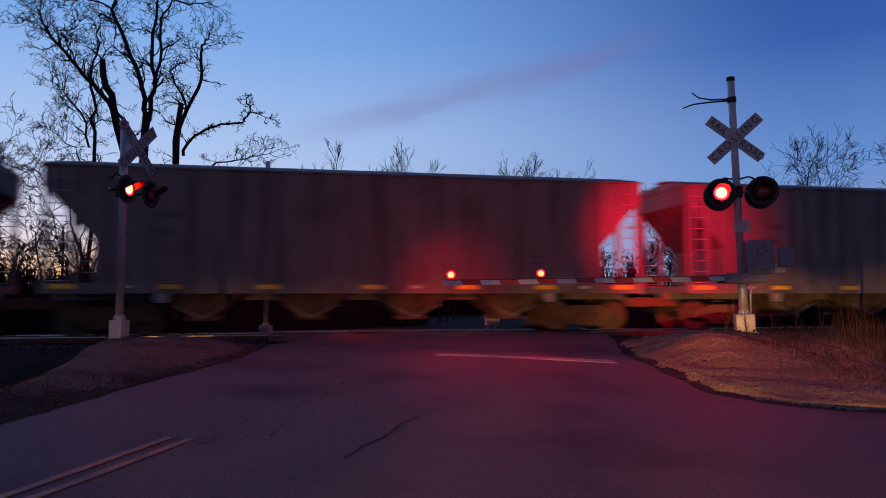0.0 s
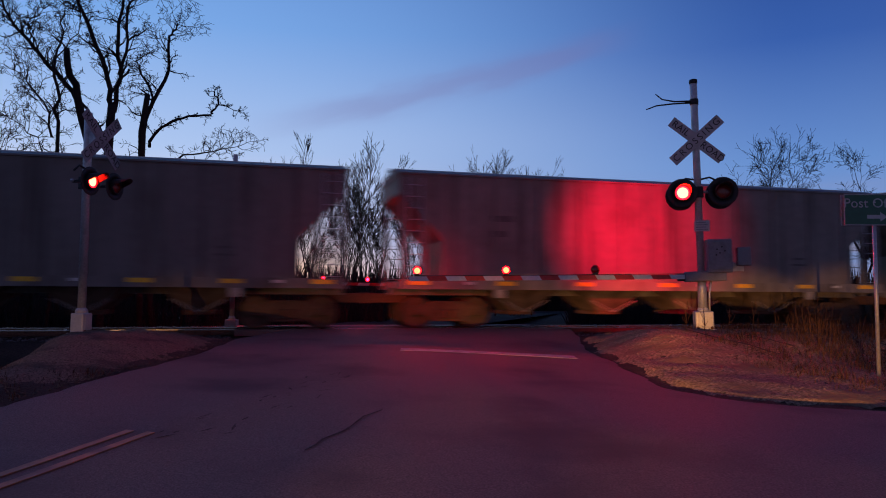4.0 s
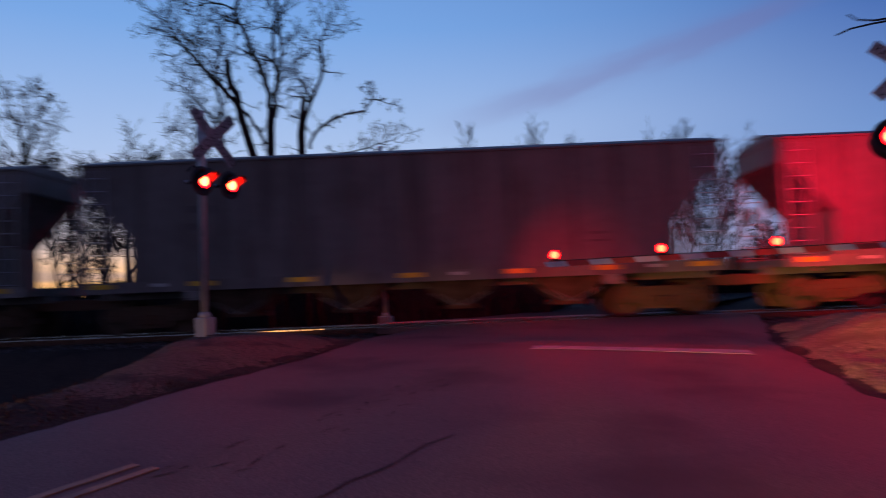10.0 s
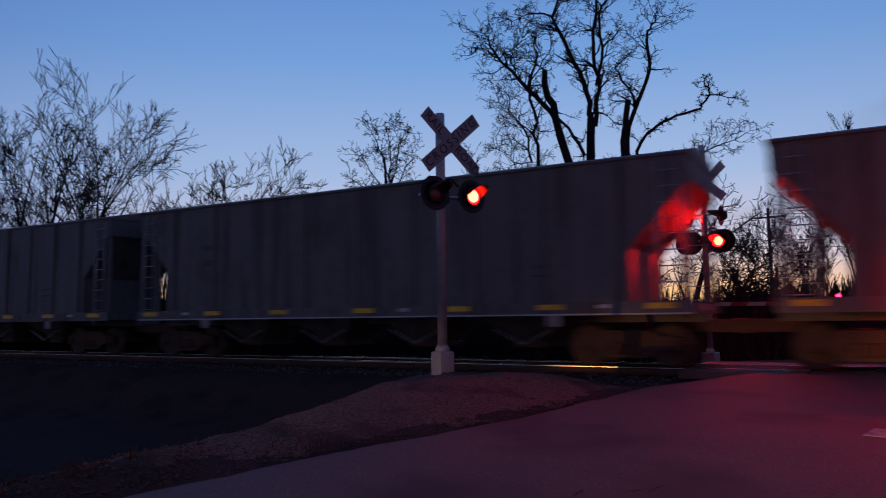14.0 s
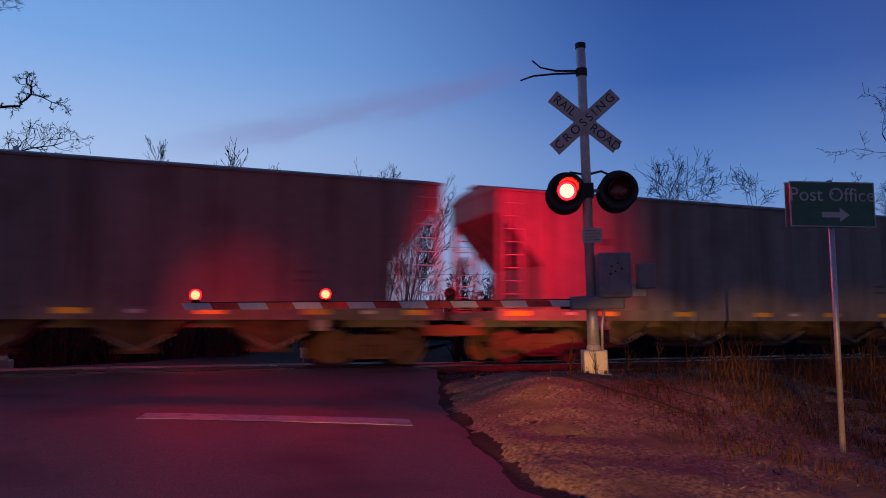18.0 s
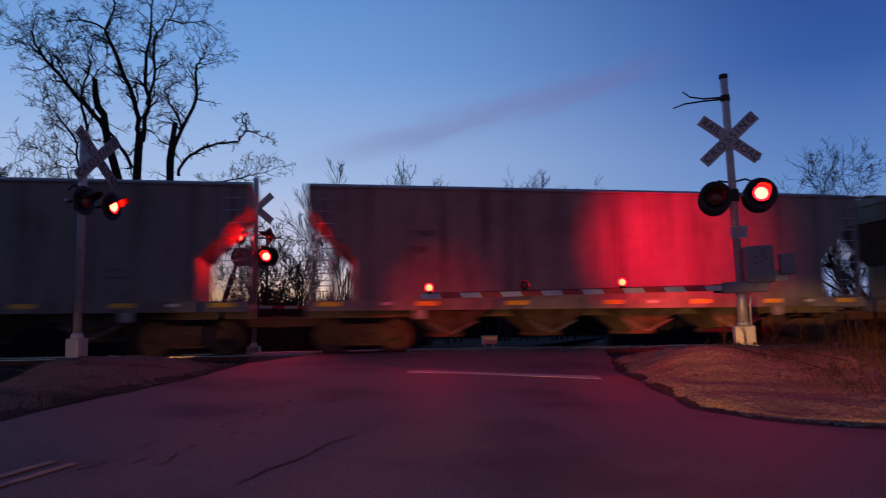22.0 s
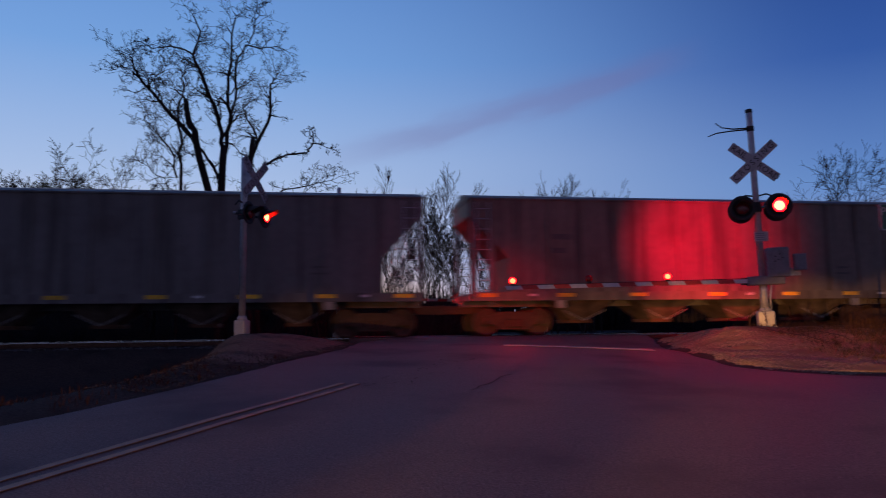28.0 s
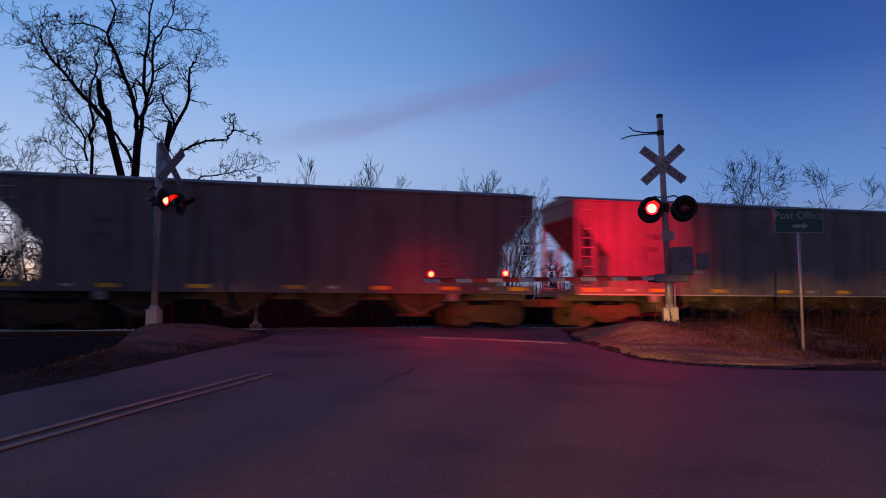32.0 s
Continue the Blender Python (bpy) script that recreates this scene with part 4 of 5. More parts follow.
for z in (zs - 0.12, zs + 0.12):
    part("bolt", lathe(bmesh.new(), [(0.014, -0.03), (0.012, -0.05)], 8, "y", pose(0, 0, z)), GALV, sg)

# dry stalks that stand beside the gate signal
for x, y, h, n in ((8.62, 13.35, 0.62, 9), (8.95, 13.2, 0.5, 5), (9.75, 13.5, 0.55, 6), (11.0, 12.4, 0.9, 12), (12.6, 12.2, 1.0, 13), (14.2, 12.0, 0.85, 11), (10.4, 13.6, 0.6, 7)):
    rw = random.Random(int(x * 100))
    z = land(x, y)
    paths = []
    for k in range(n):
        a, l = rw.uniform(0, 6.28), rw.uniform(0.1, 0.35) * h
        b = Vector((x, y, z + h * rw.uniform(0.15, 0.6)))
        if k == 0:
            paths.append([((x, y, z - 0.02), 0.007), ((x + 0.01, y, z + h * 0.5), 0.006), ((x + rw.uniform(-0.05, 0.05), y, z + h), 0.003)])
        else:
            paths.append([(b, 0.005), (b + Vector((math.cos(a) * l * 0.5, math.sin(a) * l * 0.5, l * 0.6)), 0.004), (b + Vector((math.cos(a) * l * 0.8, math.sin(a) * l * 0.8, l * 1.3)), 0.003)])
    tagged(new("dry_weed", tube_mesh("dry_weed", paths, 4, STRAW)), "dry branching weed stalk standing in the gravel", "weed", "dry weeds", kind="stuff")

# low equipment by the track
def marker(x, y, label):
    m = base_empty("trackside_box", x, y, land(x, y) - 0.02, 4, label, "equipment box", "trackside boxes")
    for sx in (-0.14, 0.14):
        part("leg", box_bm(sx - 0.025, sx + 0.025, -0.025, 0.025, 0, 0.36), GALV, m)
    part("case", box_bm(-0.24, 0.24, -0.12, 0.12, 0.3, 0.56, 0.02), SHEET_W, m)
    part("lid", box_bm(-0.26, 0.26, -0.14, 0.14, 0.55, 0.59, 0.01), ALU, m)


marker(6.98, 24.9, "small white equipment box on two legs beside the track")

# ---------------------------------------------------------------- hopper cars
CAR = {}


def car_meshes():
    """Meshes shared by all the cars; x runs along the track, z is above the rail."""
    M = CAR
    end = 8.26
    out = [(-end, 4.42), (end, 4.42), (end, 3.86), (end - 0.12, 3.78), (6.98, 2.52), (6.98, 1.36), (-6.98, 1.36), (-6.98, 2.52), (-end + 0.12, 3.78), (-end, 3.86)]
    for key, mat in PAINT.items():
        M["body_" + key] = mesh_of(prism(bmesh.new(), out, -1.53, 1.53), "body", mat)
        bm = bmesh.new()
        arc = [(-1.58, 4.40), (-1.58, 4.45), (-1.0, 4.60), (0, 4.66), (1.0, 4.60), (1.58, 4.45), (1.58, 4.40)]
        a = [bm.verts.new((-end - 0.05, y, z)) for y, z in arc]
        b = [bm.verts.new((end + 0.05, y, z)) for y, z in arc]
        bm.faces.new(a), bm.faces.new(b[::-1])
        for i in range(len(arc)):
            bm.faces.new((a[i], b[i], b[(i + 1) % len(arc)], a[(i + 1) % len(arc)]))
        bmesh.ops.recalc_face_normals(bm, faces=bm.faces)
        M["roof_" + key] = mesh_of(bm, "roof", mat)
        M["rib_" + key] = mesh_of(box_bm(-0.04, 0.04, -0.05, 0.0, 1.42, 4.38, 0.01), "rib", mat)
        M["sill_" + key] = mesh_of(bx(bx(bmesh.new(), -end, end, -0.02, 0.06, 1.12, 1.40, 0.0), -end, end, -0.07, -0.021, 1.12, 1.15, 0.0), "side_sill", mat)
        bm = bmesh.new()
        q = []
        for hx, hy, z in ((1.34, 1.42, 1.36), (0.3, 0.62, 0.5)):
            q.append([bm.verts.new((sx * hx, sy * hy, z)) for sx, sy in ((-1, -1), (1, -1), (1, 1), (-1, 1))])
        bm.faces.new(q[1])
        for i in range(4):
            bm.faces.new((q[0][i], q[0][(i + 1) % 4], q[1][(i + 1) % 4], q[1][i]))
        bmesh.ops.recalc_face_normals(bm, faces=bm.faces)
        M["bay_" + key] = mesh_of(bm, "hopper_bay", UNDER)
    # edge strips of the chutes, a shallow V; their lit look is a pale colour
    bm = bmesh.new()
    prism(bm, [(-0.72, 0.80), (0.0, 0.46), (0.72, 0.80), (0.72, 0.825), (0.0, 0.49), (-0.72, 0.825)], -0.03, 0.03)
    M["lip"] = mesh_of(bm, "chute_lip", STENCIL)
    M["outlet"] = mesh_of(box_bm(-0.4, 0.4, -0.7, 0.7, 0.38, 0.5, 0.02), "outlet_gate", RUST)
    M["walk"] = mesh_of(box_bm(-8.3, 8.3, -0.3, 0.3, 4.72, 4.75), "roof_walk", GALV)
    M["hatch"] = mesh_of(box_bm(-1.6, 1.6, -0.36, 0.36, 4.62, 4.71, 0.03), "hatch_cover", GALV)
    paths = []
    for x in (0.0, 0.42):
        paths.append([((x, 0, 1.25), 0.02), ((x, 0, 4.3), 0.02)])
    for k in range(9):
        z = 1.45 + 0.33 * k
        paths.append([((0, 0, z), 0.014), ((0.42, 0, z), 0.014)])
    M["ladder"] = tube_mesh("ladder", paths, 5, GALV)
    M["post"] = mesh_of(box_bm(-0.05, 0.05, -0.05, 0.05, 1.36, 4.42), "corner_post", PAINT["grey"])
    M["platform"] = mesh_of(box_bm(-0.62, 0.62, -1.45, 1.45, 1.14, 1.34, 0.01), "end_platform", PAINT["grey"])
    bm = bmesh.new()
    bx(bm, -0.5, 0.75, -0.11, 0.11, 0.72, 1.0, 0.02)
    bx(bm, 0.6, 0.9, -0.17, 0.13, 0.7, 1.02, 0.04)
    M["coupler"] = mesh_of(bm, "coupler", RUST)
    M["brake"] = mesh_of(lathe(bmesh.new(), [(0.27, -0.02), (0.29, 0.0), (0.27, 0.02), (0.24, 0.02), (0.24, -0.02)], 20, "y"), "brake_wheel", RUST)
    M["centre_sill"] = mesh_of(box_bm(-8.3, 8.3, -0.3, 0.3, 0.95, 1.2), "centre_sill", PAINT["grey"])
    M["reflector"] = mesh_of(box_bm(-0.3, 0.3, -0.006, 0.0, -0.06, 0.06), "reflector", YELLOW)
    M["reflector_w"] = mesh_of(box_bm(-0.13, 0.13, -0.006, 0.0, -0.04, 0.04), "reflector", SHEET_W)
    M["stencil"] = mesh_of(box_bm(-0.5, 0.5, -0.004, 0.0, -0.06, 0.06), "stencil_bar", FADED)
    # truck: side frame with its window openings, wheels and axles
    bm = bmesh.new()
    prism(bm, [(-1.15, 0.36), (-1.12, 0.62), (-0.72, 0.68), (-0.45, 0.78), (0.45, 0.78), (0.72, 0.68), (1.12, 0.62), (1.15, 0.36), (0.72, 0.38), (0.42, 0.2), (-0.42, 0.2), (-0.72, 0.38)], -0.07, 0.07)
    M["frame"] = mesh_of(bm, "side_frame", TRUCK)
    bm = bmesh.new()
    for sx in (-0.2, 0.0, 0.2):
        lathe(bm, [(0.075, 0.28), (0.085, 0.32), (0.07, 0.36), (0.085, 0.4), (0.07, 0.44), (0.085, 0.48), (0.075, 0.54)], 10, m=pose(sx, -0.1, 0))
    M["spring"] = mesh_of(bm, "spring_nest", RUST)
    prof = [(0.05, -0.07), (0.33, -0.045), (0.38, -0.07), (0.455, -0.07), (0.458, 0.02), (0.485, 0.04), (0.485, 0.065), (0.37, 0.065), (0.33, 0.02), (0.05, 0.06)]
    bm = lathe(bmesh.new(), prof, 28, "y", pose(0, -0.76, 0.457))
    lathe(bm, [(r, -h) for r, h in prof], 28, "y", pose(0, 0.76, 0.457))
    lathe(bm, [(0.08, -1.02), (0.08, 1.02)], 12, "y", pose(0, 0, 0.457))
    bmesh.ops.recalc_face_normals(bm, faces=bm.faces)
    M["wheelset"] = mesh_of(bm, "wheelset", WHEEL)
    M["cap"] = mesh_of(lathe(bmesh.new(), [(0.11, 0.0), (0.11, -0.06), (0.06, -0.075)], 12, "y"), "bearing_cap", TRUCK)
    bm = bx(bmesh.new(), -0.22, 0.22, -1.0, 1.0, 0.5, 0.78, 0.03)
    M["bolster"] = mesh_of(bm, "bolster", TRUCK)
    M["tag"] = mesh_of(box_bm(-0.16, 0.16, -0.01, 0.0, -0.12, 0.12), "tag_plate", STENCIL)


def hopper_car(key, ribs, label):
    M = CAR
    car = new("hopper_car")
    tagged(car, label, "freight car", "cars of the train")
    mat = PAINT[key]
    part("body", M["body_" + key], mat, car)
    part("roof", M["roof_" + key], mat, car)
    part("centre_sill", M["centre_sill"], mat, car)
    part("roof_walk", M["walk"], GALV, car)
    for x in (-5.4, -1.8, 1.8, 5.4):
        part("hatch_cover", M["hatch"], GALV, car, at=pose(x, 0, 0))
    for s in (-1, 1):
        part("side_sill", M["sill_" + key], mat, car, at=pose(0, s * 1.55, 0, 0, 0, 0 if s < 0 else 180))
    for k in range(ribs):
        x = -6.75 + 13.5 * k / (ribs - 1)
        for s in (-1, 1):
            part("rib", M["rib_" + key], mat, car, at=pose(x, s * 1.531, 0, 0, 0, 0 if s < 0 else 180))
    for x in (-4.35, -1.45, 1.45, 4.35):
        bay = part("hopper_bay", M["bay_" + key], mat, car, at=pose(x, 0, 0))
        part("outlet_gate", M["outlet"], RUST, bay)
        part("chute_lip", M["lip"], STENCIL, bay, at=pose(0, -1.12, 0))
    for e in (-1, 1):
        part("end_platform", M["platform"], PAINT["grey"], car, at=pose(e * 7.62, 0, 0))
        for s in (-1, 1):
            part("corner_post", M["post"], PAINT["grey"], car, at=pose(e * 8.18, s * 1.45, 0))
            part("inner_post", M["post"], PAINT["grey"], car, at=Matrix.Translation((e * 7.5, s * 1.45, 0)) @ Matrix.Diagonal((1, 1, 0.74, 1)))
            part("ladder", M["ladder"], GALV, car, at=pose(e * 7.62 - (0.0 if e > 0 else 0.42), s * 1.56, 0))
        part("coupler", M["coupler"], RUST, car, at=pose(e * 8.2, 0, 0, 0, 0, 0 if e > 0 else 180))
        truck = part("truck", M["bolster"], TRUCK, car, "rusty four-wheel truck", pose(e * 6.72, 0, 0))
        for s in (-1, 1):
            part("side_frame", M["frame"], TRUCK, truck, at=pose(0, s * 0.98, 0))
            part("spring_nest", M["spring"], RUST, truck, at=pose(0, s * 0.98, 0, 0, 0, 0 if s < 0 else 180))
        for wx in (-0.89, 0.89):
            part("wheelset", M["wheelset"], WHEEL, truck, at=pose(wx, 0, 0))
            part("bearing_cap", M["cap"], TRUCK, truck, at=pose(wx, -1.05, 0.457))
        part("tag_plate", M["tag"], STENCIL, car, at=pose(e * 5.3, -1.625, 1.0))
    part("brake_wheel", M["brake"], RUST, car, at=pose(-8.3, 0.5, 2.6, 0, 0, 90))
    for x in (-7.7, -5.1, -2.6, 0.2, 2.9, 5.2, 7.6):
        part("reflector", M["reflector"], YELLOW, car, "yellow reflective strip", pose(x, -1.574, 1.30))
    for x in (-6.2, 1.4, 6.4):
        part("reflector", M["reflector_w"], SHEET_W, car, at=pose(x, -1.574, 1.3))
    for x, z, w, h in ((-5.2, 3.2, 1.1, 1.5), (-5.3, 2.75, 0.8, 1.5), (5.0, 2.2, 0.7, 0.6), (5.0, 2.0, 0.9, 0.5)):
        part("stencil_bar", M["stencil"], STENCIL, car, at=Matrix.Translation((x, -1.5345, z)) @ Matrix.Diagonal((w * 0.6, 1, h, 1)))
    return car


car_meshes()
PROTO = [("grey", 11), ("pale", 11), ("tan", 13), ("grey", 9), ("dark", 11)]
LABELS = {"grey": "weathered grey covered hopper car rolling on the track", "pale": "pale grey covered hopper car streaked with rust", "tan": "dusty tan covered hopper car with close ribs", "dark": "covered hopper car coloured darker for the weak light on it"}
S0, V0, ACC, PITCH = -7.42, 16.22, -0.032, 18.0
FIRST, LAST = 4, -32
SLIP_T = [0, 0.7, 4, 9, 11, 13, 15, 18, 19, 22, 24, 25, 28, 32]
SLIP_X = [0.5, 0.05, 0.0, 0.05, 0.0, 0.3, -0.15, 0.65, 0.75, 0.55, 0.9, 0.95, 0.38, -0.15]
order = [0, 1, 0, 2, 3, 0, 1, 3, 0, 2, 1, 0]
protos, cars = {}, []
for n, k in enumerate(range(FIRST, LAST, -1)):
    # car -10 is shaded by its colour
    which = 4 if k == -10 else order[n % len(order)]
    if which not in protos:
        key, ribs = PROTO[which]
        protos[which] = hopper_car(key, ribs, LABELS[key])
        ob = protos[which]
    else:
        ob = copy_thing(protos[which], Matrix())
    # bright line where the sill's lip catches light, added as a white strip
    if k in (-6, -12, -26):
        part("sill_edge", box_bm(-8.2, 8.2, -1.626, -1.6205, 1.118, 1.152), SHEET_W, ob, "white strip for the highlight along the side sill")
    cars.append((k, ob))

# ---------------------------------------------------------------- trees


THIN = [0.009]


def grow(rw, p, d, length, r, depth, paths, twigs, up=0.25, bend=0.35, kids=(2, 4), shrink=0.62, wide=1.0):
    """Grows one limb of a bare tree and its side shoots."""
    n = 5 if depth > 1 else 4
    pts = [(p.copy(), r)]
    for i in range(n):
        d = (d + Vector((rw.gauss(0, bend), rw.gauss(0, bend), rw.gauss(0, bend) + up * 0.4)) * 0.5).normalized()
        p = p + d * length / n
        pts.append((p.copy(), max(THIN[0], r * (1 - 0.62 * (i + 1) / n))))
        if depth > 0 and i >= 1:
            for _ in range(rw.randint(0, kids[1]) if i < n - 1 else kids[0]):
                a = rw.uniform(0, 6.28)
                side = d.orthogonal().normalized()
                side = Matrix.Rotation(a, 3, d) @ side
                nd = (d * rw.uniform(0.35 if wide == 1.0 else 0.7, 0.9) + side * rw.uniform(0.5, 1.0) * wide).normalized()
                grow(rw, p, nd, length * shrink * rw.uniform(0.6, 1.1), pts[-1][1] * rw.uniform(0.45, 0.72), depth - 1, paths, twigs, up, bend, kids, shrink, wide)
    (paths if r > 0.03 else twigs).append(pts)


def tree_thing(name, trunks, crown, mat, label, group):
    t = new(name)
    tagged(t, label, "tree", group)
    V, F = tube_arrays(trunks, 7)
    part("trunk", raw("trunk", V, F, mat, True), mat, t)
    if crown:
        V, F = tube_arrays(crown, 3)
        part("crown", raw("crown", V, F, mat), mat, t, "bare leafless twigs")
    return t


def bare_tree(seed, x, y, height, stems=1, lean=0.1, r=0.16, depth=3, mat=BARK2, up=0.35, bend=0.35, label="bare leafless tree beyond the tracks", kids=(2, 2), group="bare trees", wide=1.0):
    rw = random.Random(seed)
    trunks, twigs = [], []
    z = land(x, y) - 0.1
    for s in range(stems):
        a = rw.uniform(0, 6.28)
        o = Vector((x + rw.uniform(-0.35, 0.35) * stems ** 0.5, y + rw.uniform(-0.3, 0.3) * stems ** 0.5, z))
        d = Vector((math.cos(a) * lean * rw.uniform(0.5, 1.8), math.sin(a) * lean, 1)).normalized()
        rr = r * rw.uniform(0.6, 1.0)
        grow(rw, o, d, height * rw.uniform(0.62, 0.8), rr, depth, trunks, twigs, up, bend, kids, 0.5 if wide == 1.0 else 0.56, wide)
    return tree_thing("bare_tree", trunks, twigs, mat, label, group)


# the old tree: heavy limbs with broken tops, each limb as a run of (x, z) at one depth
def limb(rw, y, run, r0, r1, trunks, twigs, shoots=3, reach=1.6):
    shoots = shoots + (1 if shoots else 0)
    run = [Vector((x, y + 0.25 * math.sin(i * 1.7 + x), z)) for i, (x, z) in enumerate(run)]
    fine = []
    for a, b in zip(run, run[1:]):
        for k in range(3):
            j = Vector((rw.gauss(0, 0.05), rw.gauss(0, 0.05), rw.gauss(0, 0.04))) if k else Vector()
            fine.append(a.lerp(b, k / 3) + j)
    fine.append(run[-1])
    n = len(fine) - 1
    r0, r1 = (r0 * 0.5, r1 * 0.55) if r0 >= 0.3 else (r0 * 0.52, r1 * 0.55)
    pts = [(p, r0 + (r1 - r0) * i / n) for i, p in enumerate(fine)]
    trunks.append(pts)
    for i in range(1, n + 1):
        d = (fine[i] - fine[i - 1]).normalized()
        for _ in range(shoots if i < n else shoots + 2):
            if rw.random() < 0.42:
                continue
            side = Matrix.Rotation(rw.uniform(0, 6.28), 3, d) @ d.orthogonal().normalized()
            nd = (d * rw.uniform(0.2, 0.9) + side * rw.uniform(0.5, 1.0) + Vector((0, 0, 0.15))).normalized()
            grow(rw, fine[i], nd, reach * rw.uniform(0.3, 0.78), min(0.045, max(0.02, pts[i][1] * 0.5)), 2, trunks, twigs, 0.2, 0.55, (2, 2), 0.55)


rw = random.Random(21)
tk, tw = [], []
limb(rw, 31.5, [(-6.0, 0.1), (-6.2, 4.0), (-6.4, 7.2), (-7.0, 9.6), (-7.4, 10.8), (-7.55, 11.6)], 0.42, 0.2, tk, tw, 0)
limb(rw, 31.5, [(-7.0, 9.4), (-7.8, 10.5), (-8.7, 11.5), (-9.5, 12.4), (-9.9, 13.4)], 0.2, 0.07, tk, tw, 3, 1.7)
limb(rw, 31.6, [(-8.7, 11.5), (-8.9, 12.3), (-8.5, 13.2)], 0.07, 0.02, tk, tw, 3, 1.2)
limb(rw, 31.5, [(-9.5, 12.4), (-9.9, 12.8), (-10.3, 13.0), (-10.7, 12.9)], 0.06, 0.02, tk, tw, 1, 0.9)
limb(rw, 32.0, [(-7.6, 10.3), (-6.8, 9.3), (-6.1, 8.1)], 0.09, 0.13, tk, tw, 1, 1.2)
tree_thing("old_tree", tk, tw, BARK, "old bare tree with a leaning trunk broken off at the top", "old trees")
tk, tw = [], []
limb(rw, 32.5, [(-6.3, 0.1), (-6.1, 4.0), (-6.0, 7.4), (-5.9, 9.6)], 0.4, 0.3, tk, tw, 0)
limb(rw, 32.5, [(-5.9, 9.4), (-6.2, 10.8), (-6.6, 12.0), (-7.1, 13.3), (-7.4, 14.0), (-7.2, 15.0), (-7.4, 15.9)], 0.22, 0.06, tk, tw, 2, 1.6)
limb(rw, 32.5, [(-7.4, 14.0), (-8.4, 14.4), (-9.3, 14.3)], 0.08, 0.03, tk, tw, 3, 1.3)
limb(rw, 32.7, [(-5.9, 9.4), (-5.7, 10.9), (-5.8, 12.1), (-5.7, 13.6), (-5.7, 14.7), (-5.5, 16.2)], 0.2, 0.06, tk, tw, 2, 1.5)
limb(rw, 32.3, [(-5.7, 10.9), (-5.4, 12.4), (-5.4, 13.6), (-5.0, 14.6), (-4.3, 14.5), (-3.5, 14.5)], 0.13, 0.04, tk, tw, 2, 1.4)
limb(rw, 32.3, [(-5.4, 12.4), (-4.75, 12.8)], 0.08, 0.05, tk, tw, 1, 0.8)
limb(rw, 32.4, [(-5.0, 14.6), (-4.6, 15.5), (-4.4, 16.4)], 0.06, 0.03, tk, tw, 3, 1.3)
tree_thing("old_tree", tk, tw, BARK, "tall bare tree with two upright forked limbs", "old trees")
tk, tw = [], []
limb(rw, 33.0, [(-4.75, 0.1), (-4.8, 4.5), (-4.8, 8.6), (-4.65, 10.3)], 0.3, 0.21, tk, tw, 0)
limb(rw, 33.6, [(-4.3, 0.1), (-4.75, 5.0), (-4.8, 8.8), (-4.5, 10.2), (-3.9, 11.6), (-3.9, 12.7), (-3.8, 13.2), (-3.6, 13.8)], 0.24, 0.06, tk, tw, 1, 1.4)
limb(rw, 33.6, [(-4.5, 10.2), (-5.0, 11.3), (-5.2, 11.8), (-4.7, 12.3)], 0.1, 0.04, tk, tw, 2, 1.0)
limb(rw, 34.2, [(-4.7, 8.3), (-4.3, 9.0), (-3.8, 9.4), (-3.1, 9.8), (-2.1, 9.8), (-1.8, 10.4), (-2.0, 11.0)], 0.14, 0.06, tk, tw, 1, 0.6)
limb(rw, 34.2, [(-1.9, 10.3), (-1.4, 10.3), (-0.7, 10.1)], 0.05, 0.02, tk, tw, 2, 0.5)
limb(rw, 33.9, [(-4.6, 3.2), (-3.6, 4.6), (-2.9, 5.6), (-2.2, 6.6)], 0.11, 0.04, tk, tw, 2, 1.2)
limb(rw, 34.0, [(-4.4, 7.0), (-3.2, 7.9), (-2.0, 8.2), (-0.9, 8.4)], 0.09, 0.03, tk, tw, 3, 1.4)
tree_thing("old_tree", tk, tw, BARK, "bare tree with a broken stub and a sweeping crooked branch", "old trees")
tk, tw = [], []
limb(rw, 30.5, [(-7.6, 0.1), (-7.5, 4.5), (-7.5, 8.4), (-7.5, 9.7), (-7.6, 10.8), (-7.5, 11.7), (-7.4, 12.6)], 0.17, 0.05, tk, tw, 1, 1.6)
limb(rw, 30.5, [(-7.6, 7.7), (-8.0, 9.1), (-8.6, 9.8), (-9.1, 10.3)], 0.09, 0.03, tk, tw, 3, 1.6)
limb(rw, 30.6, [(-7.5, 6.4), (-8.1, 7.5), (-8.7, 8.1), (-9.3, 8.5)], 0.07, 0.02, tk, tw, 3, 1.5)
limb(rw, 30.4, [(-7.5, 10.8), (-6.9, 11.9), (-6.8, 12.8)], 0.05, 0.02, tk, tw, 2, 1.2)
tree_thing("old_tree", tk, tw, BARK, "slender bare tree beside the old trunks", "old trees")

THIN[0] = 0.015
# left thicket
for i, (x, y, h, st) in enumerate(((-32.8, 28, 16.5, 2), (-34.8, 28, 15.6, 2), (-30.6, 28.6, 14.0, 2), (-28.4, 29, 11.2, 3), (-26.0, 29.5, 10.6, 2), (-23.4, 29.3, 10.4, 2), (-21.9, 29.6, 8.8, 2), (-37, 26.5, 11, 4), (-40, 27, 10, 4), (-44, 26, 11, 3), (-29, 33, 9, 4), (-34, 32, 9, 4), (-37.5, 30, 13, 2))):
    bare_tree(100 + i, x, y, h * 0.72, min(st, 2), 0.22, 0.22, 4, BARK2, 0.2, 0.14, "slender bare tree in a thicket along the track", (2, 2), "thicket trees", 0.72)
tk, tw = [], []
rw = random.Random(77)
